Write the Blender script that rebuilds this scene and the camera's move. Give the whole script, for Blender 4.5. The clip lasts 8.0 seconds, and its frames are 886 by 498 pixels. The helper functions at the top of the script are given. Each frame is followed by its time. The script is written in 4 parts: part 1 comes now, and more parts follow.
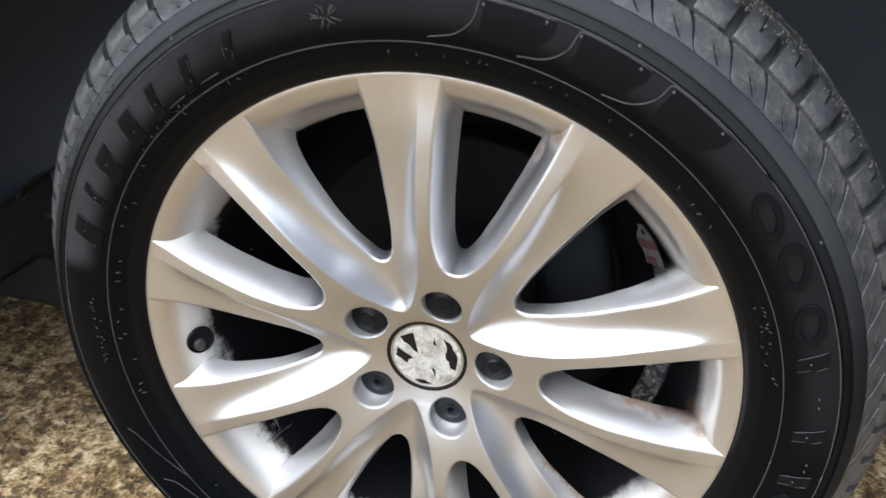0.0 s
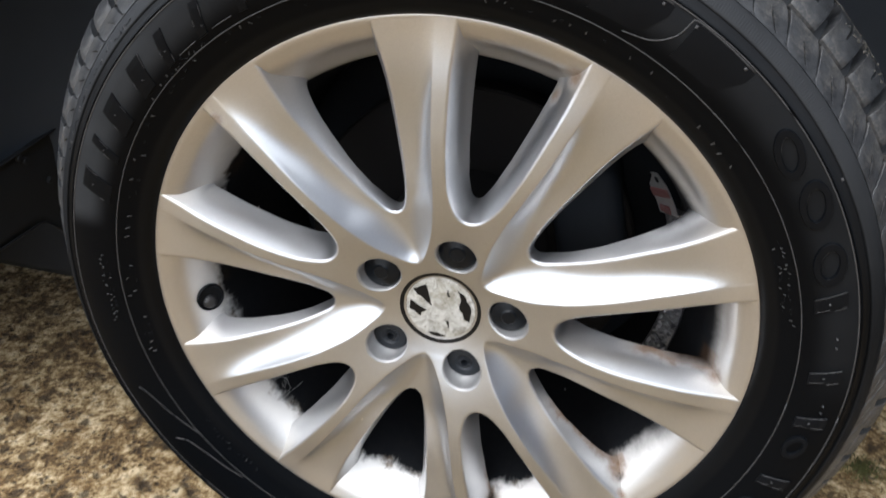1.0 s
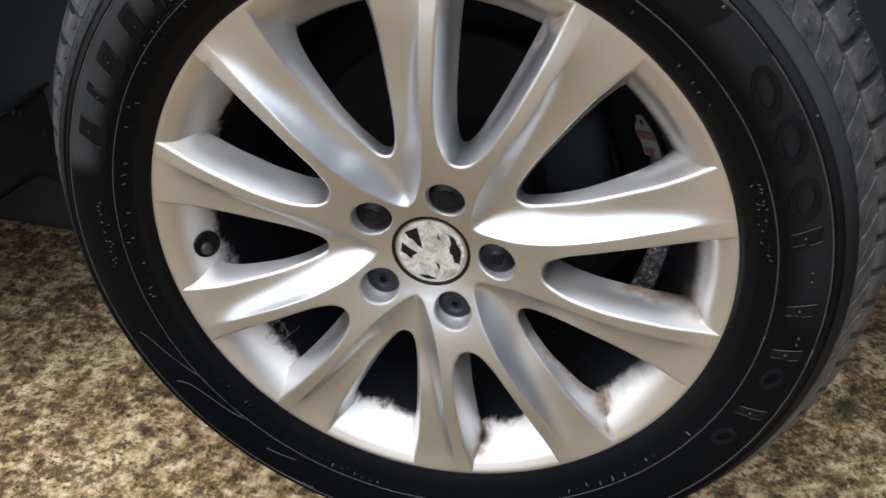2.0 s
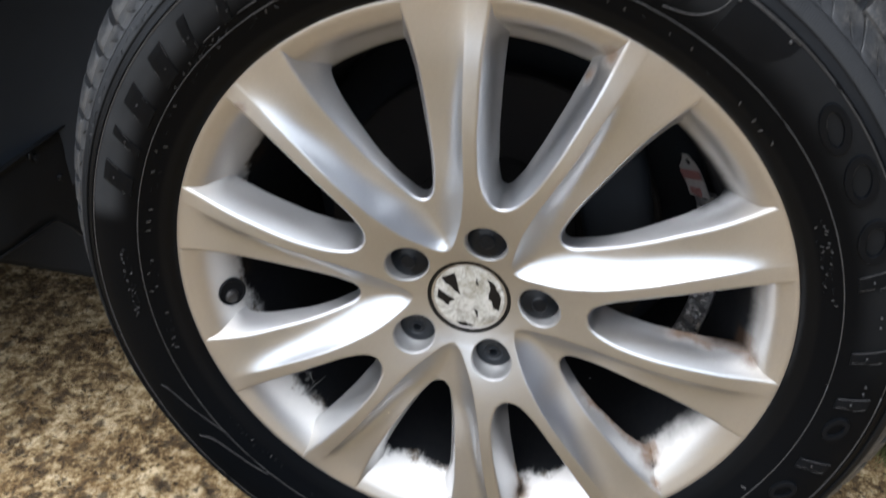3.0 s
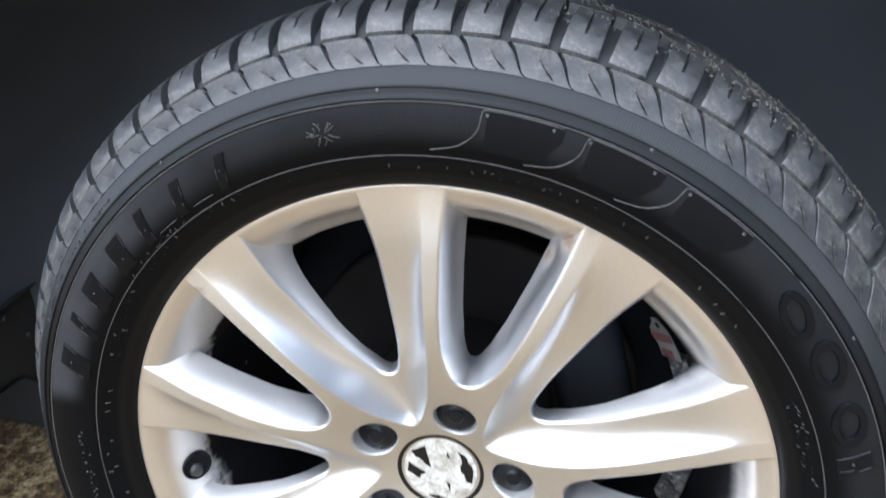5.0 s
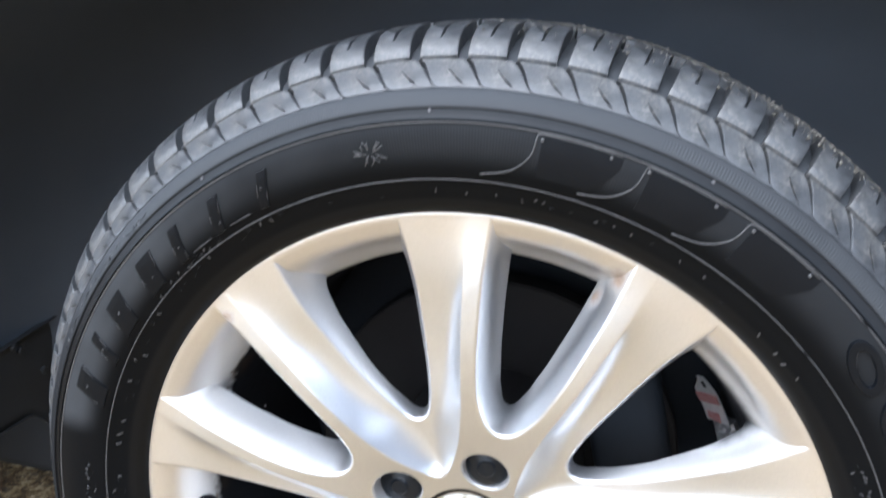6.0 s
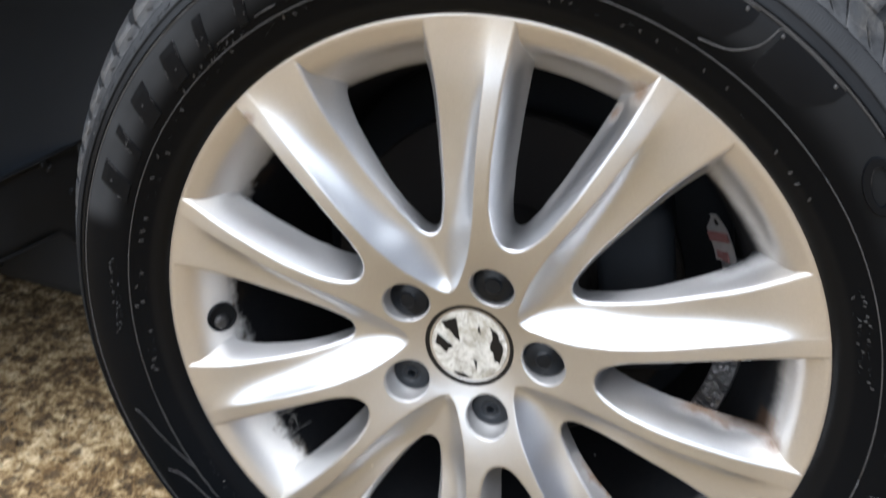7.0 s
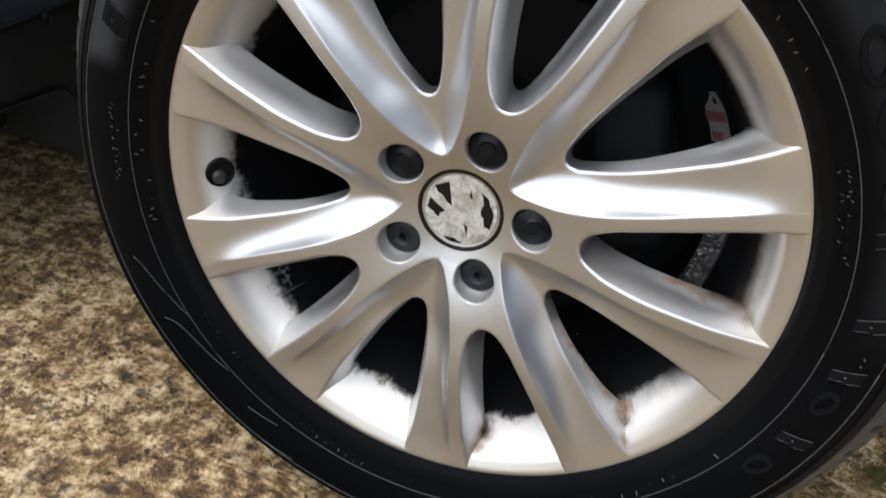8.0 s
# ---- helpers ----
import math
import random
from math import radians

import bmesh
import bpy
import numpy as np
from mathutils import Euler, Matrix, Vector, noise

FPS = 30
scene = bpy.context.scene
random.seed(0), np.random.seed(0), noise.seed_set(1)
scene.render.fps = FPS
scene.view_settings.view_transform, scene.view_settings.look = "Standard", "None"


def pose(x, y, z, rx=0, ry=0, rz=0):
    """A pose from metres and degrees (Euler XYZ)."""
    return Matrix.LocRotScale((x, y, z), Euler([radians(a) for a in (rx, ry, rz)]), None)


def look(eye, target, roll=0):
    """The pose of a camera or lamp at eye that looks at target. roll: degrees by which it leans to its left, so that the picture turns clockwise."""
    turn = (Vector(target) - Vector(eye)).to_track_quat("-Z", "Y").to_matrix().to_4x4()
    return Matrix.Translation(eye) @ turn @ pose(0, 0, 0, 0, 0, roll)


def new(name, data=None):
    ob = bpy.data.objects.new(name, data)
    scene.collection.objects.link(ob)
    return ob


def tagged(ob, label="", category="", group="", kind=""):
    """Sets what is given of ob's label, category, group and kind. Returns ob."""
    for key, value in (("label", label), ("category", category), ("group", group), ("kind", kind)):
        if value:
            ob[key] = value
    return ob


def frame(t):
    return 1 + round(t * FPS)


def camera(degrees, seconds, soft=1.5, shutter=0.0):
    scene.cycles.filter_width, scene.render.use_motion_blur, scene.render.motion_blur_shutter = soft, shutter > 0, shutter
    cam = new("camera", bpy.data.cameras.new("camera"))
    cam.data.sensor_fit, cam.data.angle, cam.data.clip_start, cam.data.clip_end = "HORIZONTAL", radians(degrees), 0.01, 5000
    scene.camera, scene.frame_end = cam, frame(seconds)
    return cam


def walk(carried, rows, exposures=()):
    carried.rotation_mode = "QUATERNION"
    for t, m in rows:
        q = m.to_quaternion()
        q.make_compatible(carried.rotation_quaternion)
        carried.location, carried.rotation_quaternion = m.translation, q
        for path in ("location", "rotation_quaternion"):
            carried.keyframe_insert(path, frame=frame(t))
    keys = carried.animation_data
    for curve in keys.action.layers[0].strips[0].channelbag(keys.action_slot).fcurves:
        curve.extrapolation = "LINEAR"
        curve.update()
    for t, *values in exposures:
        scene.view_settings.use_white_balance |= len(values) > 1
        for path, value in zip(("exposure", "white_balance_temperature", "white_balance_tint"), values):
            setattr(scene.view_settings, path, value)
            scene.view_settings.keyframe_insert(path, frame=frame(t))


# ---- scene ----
cam = camera(60.95, 8.0, soft=1.6, shutter=0.5)
PATH = [
    (0.0, 0.1121, -0.4548, 0.7010, 61.325, -3.217, 14.114),
    (0.5, 0.1066, -0.4405, 0.6739, 61.933, -3.415, 13.097),
    (1.0, 0.0981, -0.4658, 0.6794, 59.754, -2.948, 13.164),
    (1.5, 0.1133, -0.4835, 0.6857, 57.403, -2.780, 13.260),
    (1.7, 0.1178, -0.4846, 0.6836, 56.567, -2.677, 13.050),
    (2.8, 0.0699, -0.4737, 0.6563, 58.896, -2.347, 12.293),
    (3.0, 0.0729, -0.4656, 0.6670, 59.556, -2.081, 12.286),
    (3.5, 0.0775, -0.4454, 0.6934, 61.958, -1.213, 11.194),
    (4.0, 0.0840, -0.4397, 0.7198, 64.462, -0.602, 10.575),
    (4.5, 0.0879, -0.4395, 0.7261, 64.777, -0.317, 10.854),
    (4.7, 0.0876, -0.4345, 0.7229, 64.732, -0.393, 10.985),
    (5.8, 0.0726, -0.4174, 0.6941, 73.411, -2.739, 12.629),
    (6.0, 0.0696, -0.4223, 0.6801, 72.711, -3.224, 13.438),
    (6.5, 0.0724, -0.4255, 0.6473, 69.957, -4.551, 14.454),
    (7.0, 0.0865, -0.4434, 0.6256, 65.263, -6.210, 16.700),
    (7.5, 0.1003, -0.4568, 0.6100, 60.900, -8.018, 18.282),
    (8.0, 0.1049, -0.4632, 0.5983, 58.465, -9.175, 18.654),
]
walk(cam, [(t, pose(x, y, z, rx, ry, rz)) for t, x, y, z, rx, ry, rz in PATH],
     exposures=[(0.0, -0.05, 5580, 7.5), (1.5, -0.5, 5700, 7.5), (3.5, -0.4, 5500, 7.5), (4.5, 0.05, 5350, 7.5), (6.0, 0.85, 5200, 7.5), (7.0, -0.04, 5560, 7.5), (8.0, -0.62, 5760, 7.5)])

# ---- world and light ----
world = bpy.data.worlds.new("overcast_sky")
scene.world = world
world.use_nodes = True
wn, wl = world.node_tree.nodes, world.node_tree.links
sky = wn.new("ShaderNodeTexSky")
sky.sky_type = "NISHITA"
sky.sun_disc = False
sky.sun_elevation, sky.sun_rotation = radians(60), radians(218)
sky.dust_density, sky.air_density, sky.ozone_density = 9.0, 0.4, 0.0
wn["Background"].inputs["Strength"].default_value = 0.14
wl.new(sky.outputs["Color"], wn["Background"].inputs["Color"])

sun_data = bpy.data.lights.new("sun", "SUN")
sun_data.energy, sun_data.angle, sun_data.color = 7.8, radians(124), (1.0, 0.958, 0.90)
sun = new("sun", sun_data)
sun.matrix_world = look((-1.25, -1.6, 3.5), (0, 0, 0))

# ---- measures of the wheel ----
HUB = 0.3345          # height of the axle over the ground
V0 = 42.15            # angle of the first wide window's axis, degrees
TAU = 2 * math.pi


def pchip(xs, ys):
    """A smooth curve through the knots that never overshoots."""
    xs, ys = np.array(xs, float), np.array(ys, float)
    h, d = np.diff(xs), np.diff(ys) / np.diff(xs)
    m = np.zeros(len(xs))
    m[0], m[-1] = d[0], d[-1]
    for i in range(1, len(xs) - 1):
        if d[i - 1] * d[i] > 0:
            a, b = 2 * h[i] + h[i - 1], h[i] + 2 * h[i - 1]
            m[i] = (a + b) / (a / d[i - 1] + b / d[i])

    def f(x):
        x = np.clip(np.asarray(x, float), xs[0], xs[-1])
        i = np.clip(np.searchsorted(xs, x) - 1, 0, len(h) - 1)
        s = (x - xs[i]) / h[i]
        return ((2 * s**3 - 3 * s**2 + 1) * ys[i] + (s**3 - 2 * s**2 + s) * h[i] * m[i]
                + (3 * s**2 - 2 * s**3) * ys[i + 1] + (s**3 - s**2) * h[i] * m[i + 1])
    return f


def softened(f, lo, hi, width):
    """The same curve with its bends rounded over the given width."""
    step = (hi - lo) / 400
    k = int(3 * width / step) + 1
    xs = np.linspace(lo, hi, 401)
    ys = f(xs)
    before = 2 * ys[0] - ys[k:0:-1]
    after = 2 * ys[-1] - ys[-2:-k - 2:-1]
    w = np.exp(-0.5 * (np.arange(-k, k + 1) * step / width) ** 2)
    ys = np.convolve(np.concatenate([before, ys, after]), w / w.sum(), "valid")
    return lambda x: np.interp(x, xs, ys)


# ---- materials ----
def material(name, color=(0.5, 0.5, 0.5), rough=0.5, metal=0.0):
    m = bpy.data.materials.new(name)
    m.use_nodes = True
    b = m.node_tree.nodes["Principled BSDF"]
    b.inputs["Base Color"].default_value = (*color, 1)
    b.inputs["Roughness"].default_value = rough
    b.inputs["Metallic"].default_value = metal
    return m, m.node_tree.nodes, m.node_tree.links, b


def coords(n, kind="Object"):
    return n.new("ShaderNodeTexCoord").outputs[kind]


def noise_tex(n, l, vec, scale, detail=6.0, rough=0.6, distort=0.0):
    t = n.new("ShaderNodeTexNoise")
    t.inputs["Scale"].default_value, t.inputs["Detail"].default_value = scale, detail
    t.inputs["Roughness"].default_value, t.inputs["Distortion"].default_value = rough, distort
    l.new(vec, t.inputs["Vector"])
    return t.outputs["Fac"]


def ramp(n, l, fac, stops):
    r = n.new("ShaderNodeValToRGB")
    while len(r.color_ramp.elements) < len(stops):
        r.color_ramp.elements.new(0.5)
    for e, (p, c) in zip(r.color_ramp.elements, stops):
        e.position = p
        e.color = (*c, 1) if isinstance(c, tuple) else (c, c, c, 1)
    l.new(fac, r.inputs["Fac"])
    return r.outputs["Color"]


def mix(n, l, fac, a, b, blend="MIX"):
    x = n.new("ShaderNodeMix")
    x.data_type, x.blend_type = "RGBA", blend
    for sock, v in ((x.inputs[0], fac), (x.inputs[6], a), (x.inputs[7], b)):
        if isinstance(v, (int, float)):
            sock.default_value = v
        elif isinstance(v, tuple):
            sock.default_value = (*v, 1)
        else:
            l.new(v, sock)
    return x.outputs[2]


def math_node(n, l, op, a, b=0.0, c=0.0):
    x = n.new("ShaderNodeMath")
    x.operation = op
    for sock, v in zip(x.inputs, (a, b, c)):
        if isinstance(v, (int, float)):
            sock.default_value = v
        else:
            l.new(v, sock)
    return x.outputs[0]


def remap(n, l, v, lo, hi):
    x = n.new("ShaderNodeMapRange")
    x.interpolation_type = "SMOOTHSTEP"
    l.new(v, x.inputs["Value"])
    x.inputs["From Min"].default_value, x.inputs["From Max"].default_value = lo, hi
    return x.outputs["Result"]


def bump(n, l, b, height, strength, distance):
    x = n.new("ShaderNodeBump")
    x.inputs["Strength"].default_value, x.inputs["Distance"].default_value = strength, distance
    l.new(height, x.inputs["Height"])
    l.new(x.outputs["Normal"], b.inputs["Normal"])
    return x


def split(n, l, vec):
    s = n.new("ShaderNodeSeparateXYZ")
    l.new(vec, s.inputs[0])
    return s.outputs


def make_alloy(name, brightened):
    m, n, l, b = material(name, (0.62, 0.6, 0.565), 0.34, 0.6)
    v = coords(n)
    x, y, z = split(n, l, v)
    r = math_node(n, l, "SQRT", math_node(n, l, "ADD", math_node(n, l, "MULTIPLY", x, x), math_node(n, l, "MULTIPLY", z, z)))
    base = mix(n, l, noise_tex(n, l, v, 9, 4), (0.445, 0.455, 0.472), (0.525, 0.535, 0.552))
    # tan road film near the lip
    film = math_node(n, l, "MULTIPLY", remap(n, l, r, 0.19, 0.232), noise_tex(n, l, v, 16, 5))
    base = mix(n, l, math_node(n, l, "MULTIPLY", film, 0.85), base, (0.47, 0.405, 0.305))
    # recessed walls and barrel are painted paler and less metallic, as if lit by the sky
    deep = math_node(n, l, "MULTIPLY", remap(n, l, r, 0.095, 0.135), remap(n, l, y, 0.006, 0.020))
    barrel = math_node(n, l, "MULTIPLY", remap(n, l, y, 0.005, 0.019), math_node(n, l, "SUBTRACT", 1.0, math_node(n, l, "MULTIPLY", remap(n, l, z, -0.11, 0.03), 0.72))) if brightened else 0.0  # brightest in the lower half, which faces the sky
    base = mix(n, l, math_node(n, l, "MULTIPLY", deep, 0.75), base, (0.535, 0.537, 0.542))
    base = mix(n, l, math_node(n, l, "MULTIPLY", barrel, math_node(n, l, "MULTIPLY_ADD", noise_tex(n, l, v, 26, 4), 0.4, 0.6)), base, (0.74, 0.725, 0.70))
    # joins the real road film with the painted lightening of walls and barrel
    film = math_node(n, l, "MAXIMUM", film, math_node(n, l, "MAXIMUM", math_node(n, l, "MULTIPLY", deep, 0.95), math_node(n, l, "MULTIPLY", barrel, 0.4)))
    # deep in the barrel: brake dust with a ragged wet edge below, softly darker above
    streak = n.new("ShaderNodeVectorMath")
    streak.operation = "MULTIPLY"
    streak.inputs[1].default_value = (1.0, 0.3, 1.0)
    l.new(v, streak.inputs[0])
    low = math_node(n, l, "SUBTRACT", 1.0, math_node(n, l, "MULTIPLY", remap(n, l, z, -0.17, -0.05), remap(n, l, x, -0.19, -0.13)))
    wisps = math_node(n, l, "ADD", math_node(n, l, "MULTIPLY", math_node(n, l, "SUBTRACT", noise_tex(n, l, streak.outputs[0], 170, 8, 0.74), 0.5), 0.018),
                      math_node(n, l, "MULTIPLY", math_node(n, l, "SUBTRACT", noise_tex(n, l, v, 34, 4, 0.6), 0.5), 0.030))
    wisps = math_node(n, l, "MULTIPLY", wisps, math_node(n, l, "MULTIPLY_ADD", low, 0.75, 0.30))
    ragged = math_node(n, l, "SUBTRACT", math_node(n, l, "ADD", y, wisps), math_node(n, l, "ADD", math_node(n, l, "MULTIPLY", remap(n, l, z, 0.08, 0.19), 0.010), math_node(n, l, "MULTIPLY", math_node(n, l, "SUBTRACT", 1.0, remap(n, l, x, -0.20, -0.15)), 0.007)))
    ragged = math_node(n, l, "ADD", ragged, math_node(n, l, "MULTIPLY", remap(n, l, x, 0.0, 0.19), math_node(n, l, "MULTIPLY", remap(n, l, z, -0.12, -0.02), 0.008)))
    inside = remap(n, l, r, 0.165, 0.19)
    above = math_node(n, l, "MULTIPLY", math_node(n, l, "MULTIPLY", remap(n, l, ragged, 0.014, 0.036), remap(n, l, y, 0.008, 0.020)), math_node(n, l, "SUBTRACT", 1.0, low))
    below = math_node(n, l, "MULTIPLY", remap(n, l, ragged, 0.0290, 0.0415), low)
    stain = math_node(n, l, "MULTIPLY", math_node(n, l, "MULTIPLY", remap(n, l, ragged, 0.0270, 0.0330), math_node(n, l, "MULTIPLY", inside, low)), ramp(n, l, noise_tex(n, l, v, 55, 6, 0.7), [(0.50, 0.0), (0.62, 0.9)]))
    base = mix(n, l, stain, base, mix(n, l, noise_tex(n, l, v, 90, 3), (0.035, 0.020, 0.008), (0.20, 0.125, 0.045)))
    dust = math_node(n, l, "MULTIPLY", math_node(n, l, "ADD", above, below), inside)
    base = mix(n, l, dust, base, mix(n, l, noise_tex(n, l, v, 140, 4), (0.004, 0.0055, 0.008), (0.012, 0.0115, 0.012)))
    caked = dust
    # rust weeping along the lower walls and from the corners of the spokes
    spots = None
    ang = math_node(n, l, "ARCTAN2", z, x)
    rough_edge = math_node(n, l, "MULTIPLY", math_node(n, l, "SUBTRACT", noise_tex(n, l, v, 130, 6, 0.7), 0.5), 0.010)
    drift = math_node(n, l, "MULTIPLY", math_node(n, l, "SUBTRACT", noise_tex(n, l, v, 45, 5, 0.65), 0.5), 0.015)
    for a0, a1, r0, r1, y0 in ((-6.5, 1.5, 0.135, 0.224, 0.0150), (-43.0, -36.5, 0.105, 0.224, 0.0195), (-79.5, -73.0, 0.150, 0.224, 0.0205)):
        run = math_node(n, l, "MULTIPLY", remap(n, l, ang, radians(a0 - 0.5), radians(a0 + 0.5)), math_node(n, l, "SUBTRACT", 1.0, remap(n, l, ang, radians(a1 - 0.5), radians(a1 + 0.5))))
        reach = math_node(n, l, "MULTIPLY", remap(n, l, r, r0, r0 + 0.035), math_node(n, l, "SUBTRACT", 1.0, remap(n, l, r, r1 - 0.012, r1)))
        edge = remap(n, l, math_node(n, l, "ADD", y, drift), y0 - 0.004, y0 + 0.005)
        edge = math_node(n, l, "MULTIPLY", edge, math_node(n, l, "SUBTRACT", 1.0, remap(n, l, y, 0.030, 0.036)))
        zone = math_node(n, l, "MULTIPLY", math_node(n, l, "MULTIPLY", run, reach), edge)
        spots = zone if spots is None else math_node(n, l, "MAXIMUM", spots, zone)
    for rr, aa, yy, size in ((0.214, 357.0, 0.014, 0.010), (0.2079, 320.8, 0.020, 0.014), (0.222, 318.8, 0.006, 0.008),
                             (0.2165, 285.0, 0.011, 0.010), (0.2100, 286.0, 0.021, 0.014), (0.2007, 69.9, 0.018, 0.010), (0.220, 68.0, 0.006, 0.011), (0.2215, 138.9, -0.001, 0.007), (0.2165, 187.0, 0.028, 0.005)):
        vm = n.new("ShaderNodeVectorMath")
        vm.operation = "DISTANCE"
        l.new(v, vm.inputs[0])
        vm.inputs[1].default_value = (rr * math.cos(radians(aa)), yy, rr * math.sin(radians(aa)))
        spot = math_node(n, l, "SUBTRACT", 1.0, remap(n, l, math_node(n, l, "ADD", vm.outputs["Value"], rough_edge), 0.0, size * 1.15))
        spots = math_node(n, l, "MAXIMUM", spots, spot)
    spots = math_node(n, l, "MULTIPLY", spots, math_node(n, l, "SUBTRACT", 1.0, math_node(n, l, "MULTIPLY", caked, 0.85)))
    rust = math_node(n, l, "MULTIPLY", spots, ramp(n, l, noise_tex(n, l, v, 90, 6, 0.7), [(0.26, 0.55), (0.6, 1.0)]))
    base = mix(n, l, rust, base, mix(n, l, noise_tex(n, l, v, 60, 3), (0.040, 0.017, 0.004), (0.22, 0.105, 0.022)))
    # black grime round the valve and in the lower corners
    soot = None
    for rr, aa, yy, size in ((0.2122, 188.8, 0.0365, 0.013), (0.2087, 184.8, 0.046, 0.016), (0.2131, 194.8, 0.040, 0.017), (0.2069, 154.7, 0.050, 0.018), (0.2090, 319.6, 0.024, 0.009), (0.2105, 357.0, 0.024, 0.009), (0.2050, 318.5, 0.031, 0.013), (0.2080, 247.5, 0.029, 0.012), (0.2095, 285.0, 0.024, 0.013), (0.2125, 284.6, 0.018, 0.007), (0.2125, 320.4, 0.018, 0.007), (0.2130, 211, 0.034, 0.012)):
        vm = n.new("ShaderNodeVectorMath")
        vm.operation = "DISTANCE"
        l.new(v, vm.inputs[0])
        vm.inputs[1].default_value = (rr * math.cos(radians(aa)), yy, rr * math.sin(radians(aa)))
        spot = math_node(n, l, "SUBTRACT", 1.0, remap(n, l, vm.outputs["Value"], size * 0.3, size))
        soot = spot if soot is None else math_node(n, l, "MAXIMUM", soot, spot)
    soot = math_node(n, l, "MULTIPLY", soot, ramp(n, l, noise_tex(n, l, v, 110, 6, 0.7), [(0.36, 0.0), (0.56, 1.0)]))
    base = mix(n, l, soot, base, (0.02, 0.015, 0.011))
    dust = math_node(n, l, "MAXIMUM", dust, math_node(n, l, "MAXIMUM", soot, math_node(n, l, "MULTIPLY", rust, 0.9)))
    chips = n.new("ShaderNodeTexVoronoi")
    chips.inputs["Scale"].default_value = 42
    l.new(v, chips.inputs["Vector"])
    chip = math_node(n, l, "MULTIPLY", math_node(n, l, "LESS_THAN", chips.outputs["Distance"], 0.045), math_node(n, l, "GREATER_THAN", noise_tex(n, l, v, 14, 2), 0.56))
    base = mix(n, l, chip, base, (0.78, 0.77, 0.74))
    # metallic flake in the lacquer
    flake = n.new("ShaderNodeTexVoronoi")
    flake.inputs["Scale"].default_value = 2200
    l.new(v, flake.inputs["Vector"])
    shade = math_node(n, l, "MULTIPLY_ADD", split(n, l, flake.outputs["Color"])[0], 0.09, 0.945)
    base = mix(n, l, 1.0, base, shade, "MULTIPLY")
    l.new(base, b.inputs["Base Color"])
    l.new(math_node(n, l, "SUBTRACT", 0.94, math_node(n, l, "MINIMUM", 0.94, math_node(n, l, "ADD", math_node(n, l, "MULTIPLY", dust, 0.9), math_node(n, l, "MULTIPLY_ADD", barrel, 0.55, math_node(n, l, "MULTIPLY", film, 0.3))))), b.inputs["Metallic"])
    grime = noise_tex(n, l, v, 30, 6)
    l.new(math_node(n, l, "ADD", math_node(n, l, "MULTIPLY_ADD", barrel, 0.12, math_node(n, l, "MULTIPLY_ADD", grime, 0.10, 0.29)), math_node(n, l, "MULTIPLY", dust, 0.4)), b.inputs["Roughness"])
    clean = math_node(n, l, "SUBTRACT", 1.0, math_node(n, l, "MAXIMUM", caked, soot))
    l.new(math_node(n, l, "MULTIPLY", clean, 0.3), b.inputs["Coat Weight"])
    l.new(math_node(n, l, "MULTIPLY_ADD", clean, 0.4, 0.1), b.inputs["Specular IOR Level"])
    b.inputs["Coat Roughness"].default_value = 0.26
    bump(n, l, b, math_node(n, l, "ADD", noise_tex(n, l, v, 900, 2), math_node(n, l, "MULTIPLY", noise_tex(n, l, v, 60, 4), 2.0)), 0.07, 0.0005)
    return m


